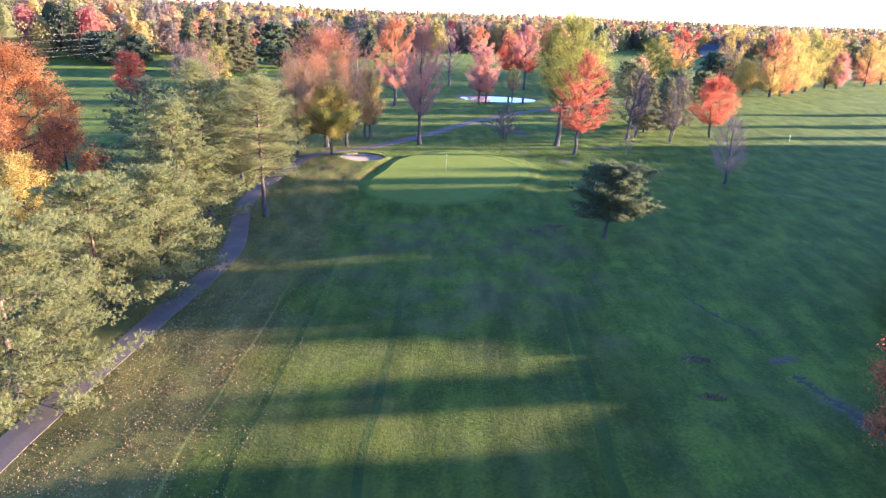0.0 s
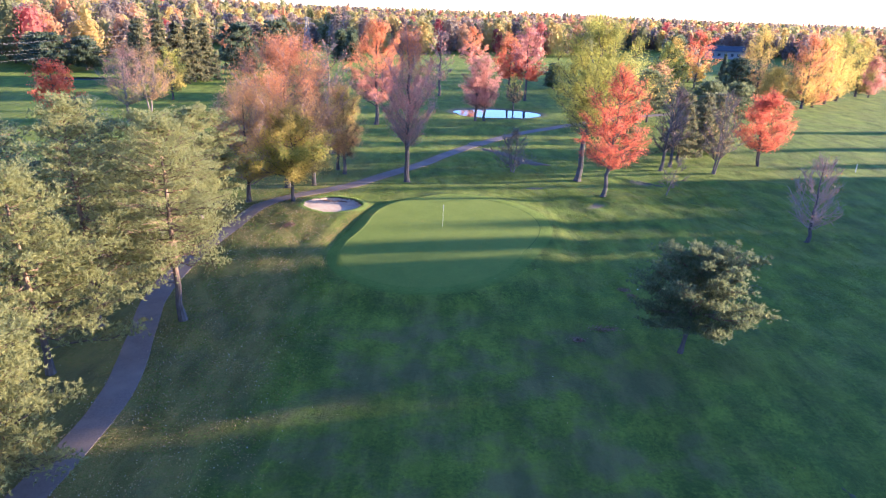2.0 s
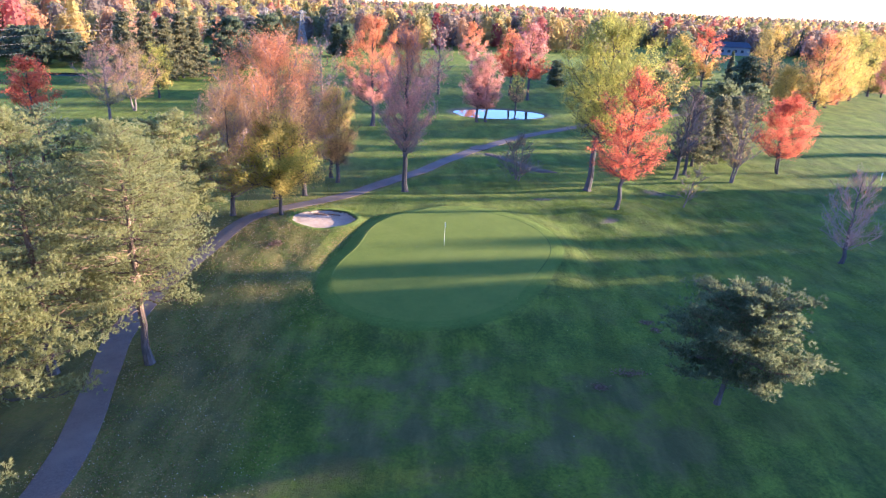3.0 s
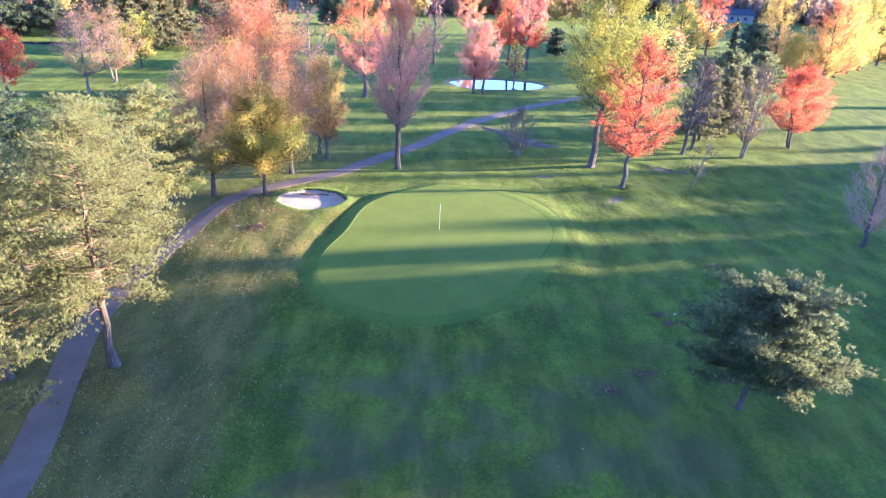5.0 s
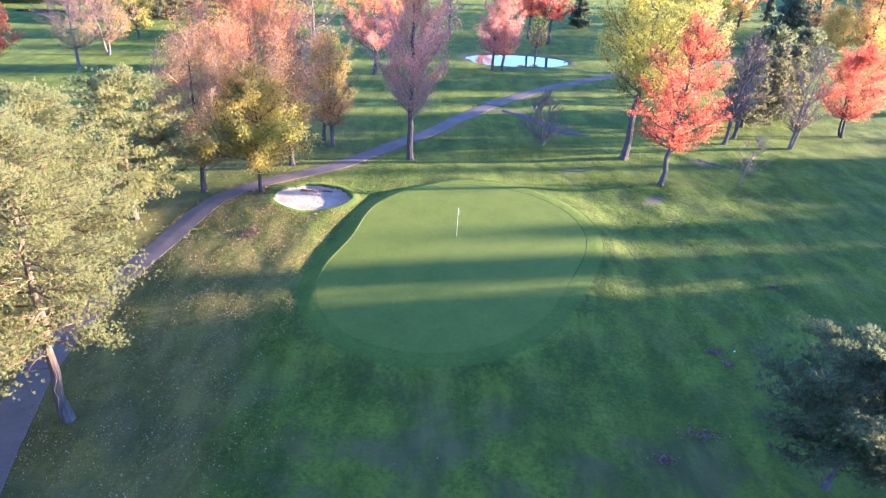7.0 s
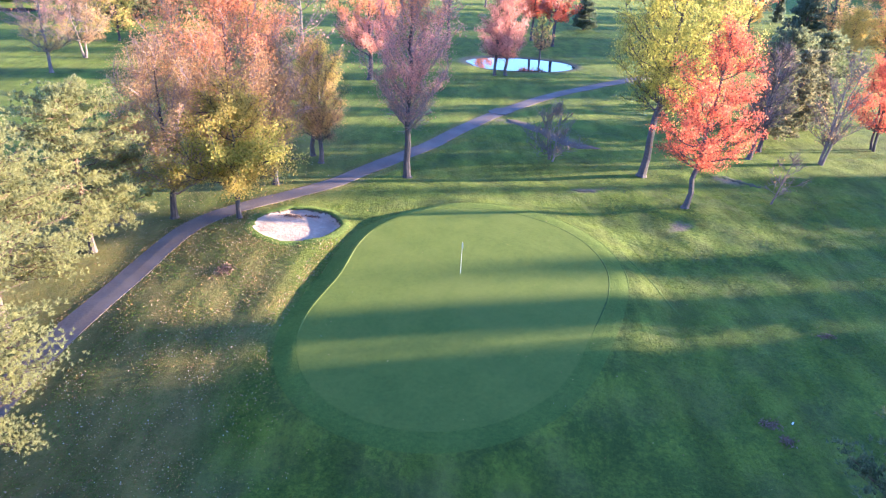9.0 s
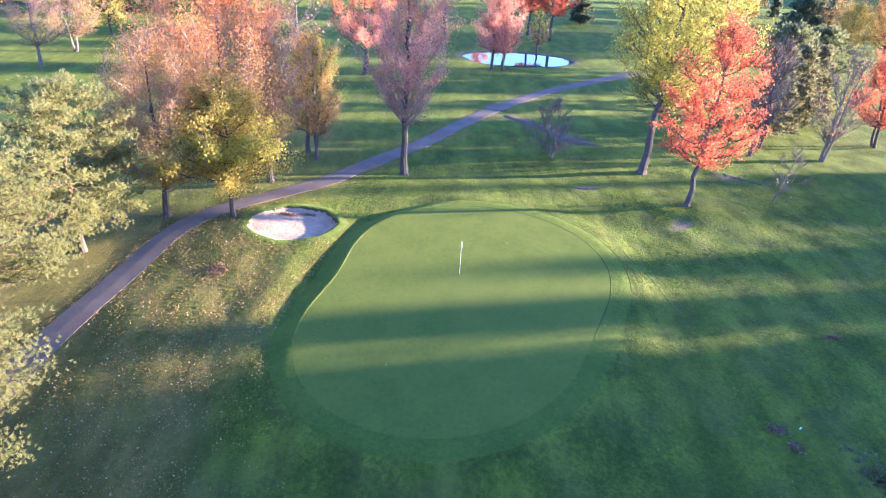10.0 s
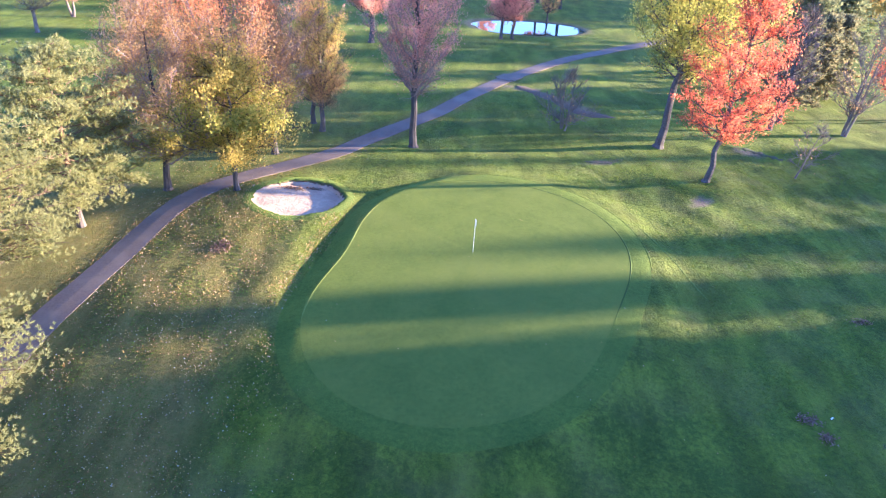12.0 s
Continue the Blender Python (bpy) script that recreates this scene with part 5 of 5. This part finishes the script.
for f in ((0, 1, 5, 4), (2, 3, 4, 5), (1, 2, 5), (3, 0, 4), (3, 2, 1, 0)):
    bm.faces.new([vs[k] for k in f])
part("roof", bm, ROOF, house)
for k in range(5):
    bm = bmesh.new()
    bmesh.ops.create_cube(bm, size=1, matrix=Matrix.Translation((-6 + 3 * k, -4.02, 2.3)) @ Matrix.Diagonal((1.5, 0.12, 1.4, 1)))
    win = part("window", bm, SIDING, house)
    bm = bmesh.new()
    bmesh.ops.create_cube(bm, size=1, matrix=Matrix.Translation((-6 + 3 * k, -4.08, 2.3)) @ Matrix.Diagonal((1.3, 0.06, 1.2, 1)))
    part("pane", bm, GLASS, win, "dark glass pane")

# ---- fallen leaves ----
LITTER = leaf_material("fallen_leaf", spread((0.20, 0.12, 0.04), (0.33, 0.22, 0.055), (0.42, 0.33, 0.15), (0.27, 0.115, 0.055), (0.55, 0.47, 0.36)), 0.2)
DEAD = leaf_material("dead_leaf", spread((0.13, 0.075, 0.05), (0.21, 0.13, 0.09), (0.28, 0.19, 0.145)), 0.2)


def lie(rs, x, y, size, lift=0.03):
    return leaves(rs, np.stack([x, y, land(x, y) + lift], -1), size, 0.8)


rs = np.random.RandomState(21)
n0 = 44000
n1 = 8000
x = np.concatenate([rs.normal(-14.0, 3.0, n0 // 2), rs.uniform(-19, -8, n0 // 2), rs.uniform(-19, -11, n1)])
y = np.concatenate([rs.uniform(-62, 8, n0), rs.uniform(-62, -36, n1)])
keep = (waves(x, y, 4, 31) + 0.6 * waves(x, y, 1.3, 32) + rs.uniform(-1.0, 1.0, len(x)) > 0.1) & (on_path(x, y) > 0.75 * (rs.uniform(0, 1, len(x)) > 0.06)) & (gap(x, y, BUNKER_C, bunker_r) > 0.1) & (gap(x, y, GREEN_C, green_r) > 1.3)
x, y = x[keep], y[keep]
# drifted into the hollow beside the green
th = rs.uniform(2.55, 3.6, 900)
rr = green_r(th) + 2.15 + rs.standard_normal(900) * 0.25
x, y = np.concatenate([x, GREEN_C[0] + rr * np.cos(th)]), np.concatenate([y, GREEN_C[1] + rr * np.sin(th)])
# under the golden trees and along the path
m = 2600
x, y = np.concatenate([x, rs.normal(-18.5, 4, m)]), np.concatenate([y, rs.normal(11, 6, m)])
k = rs.randint(20, len(PATH_LINE) - 60, 2600)
side = rs.choice([-1, 1], 2600) * (PATH_W + np.abs(rs.standard_normal(2600)) * 0.35)
x, y = np.concatenate([x, PATH_LINE[k, 0] + side]), np.concatenate([y, PATH_LINE[k, 1] + rs.uniform(-1, 1, 2600)])
# sparse over the fairway and the green
x, y = np.concatenate([x, rs.uniform(-9, 28, 420)]), np.concatenate([y, rs.uniform(-60, 10, 420)])
tagged(part("fallen_leaves", quad_mesh("fallen_leaves", lie(rs, x, y, 0.034, 0.03)), LITTER), "scattered fallen yellow and brown leaves on grass", "leaves", kind="stuff")

PILES = [(11.5, -19.2, 0.95, 0.4), (9.35, -20.9, 0.4, 0.3), (14.6, -12.3, 0.45, 0.3), (14.9, -13.4, 0.3, 0.3), (21.1, -4.5, 0.5, 0.25), (17.0, -49.4, 0.7, 0.35), (17.5, -45.0, 1.0, 0.4), (-14.6, -1.0, 0.5, 0.6), (-12.4, 8.1, 0.7, 0.3), (-11.0, 8.4, 0.5, 0.2)]
for px, py, a, b in PILES:
    k = int(520 * (a * b) ** 0.5)
    x, y = px + rs.standard_normal(k) * a * 0.6, py + rs.standard_normal(k) * b * 0.6
    q = lie(rs, x, y, 0.05, 0.03 if (px, py) not in ((-12.4, 8.1), (-11.0, 8.4)) else 0.075)
    q[:, :, 2] += (np.abs(rs.standard_normal(k)) * 0.03)[:, None]
    tagged(part("leaf_pile", quad_mesh("leaf_pile", q), DEAD), "small patch of matted dead purple-brown leaves", "leaves", "leaf patches", "stuff")

# ---- longer grass where the mower does not go ----
TUFT = leaf_material("grass_blade", spread((0.09, 0.145, 0.02), (0.125, 0.185, 0.026), (0.16, 0.205, 0.032), (0.19, 0.20, 0.05)), 0.55)
rs = np.random.RandomState(8)
x = np.concatenate([rs.uniform(-19, -9, 40000), rs.uniform(9, 40, 60000), rs.uniform(-9, 34, 40000)])
y = np.concatenate([rs.uniform(-34, 11, 40000), rs.uniform(-16, 18, 60000), rs.uniform(11, 34, 40000)])
# clumps along old mower rows
row = waves(x * 0.95 + y * 0.31, (y * 0.95 - x * 0.31) * 0.22, 1.5, 43)
keep = (0.7 * waves(x, y, 2.2, 41) + 0.6 * waves(x, y, 6, 42) + 0.8 * row + rs.uniform(-0.6, 0.6, len(x)) > 0.0) & (on_path(x, y) > 1.0) & (gap(x, y, BUNKER_C, bunker_r) > 0.15) & (gap(x, y, GREEN_C, green_r) > 3.2)
x, y = x[keep], y[keep]
tall = rs.uniform(0.018, 0.048, len(x))
# ragged lip of the bunker, longest at its back
th = rs.uniform(0, 6.283, 2400)
rr = bunker_r(th) - 0.16 + np.abs(rs.standard_normal(2400)) * 0.12
x, y = np.concatenate([x, BUNKER_C[0] + rr * np.cos(th)]), np.concatenate([y, BUNKER_C[1] + rr * np.sin(th)])
tall = np.concatenate([tall, 0.04 + 0.07 * np.clip(np.sin(th), 0, 1)])
n = len(x)
c = np.stack([x, y, land(x, y) - 0.01], -1)
d = rs.standard_normal((n, 3)) * 0.4
d[:, 2] = 1
d = unit(d)
w = unit(np.cross(d, rs.standard_normal((n, 3))))
k = (tall * rs.uniform(0.6, 1.3, n))[:, None]
tagged(part("rough_grass", quad_mesh("rough_grass", np.stack([c - w * 0.05, c + d * k * 0.7 - w * 0.06, c + d * k, c + d * k * 0.6 + w * 0.06], 1)), TUFT), "uneven longer rough grass tufts catching low sun", "grass", kind="stuff")
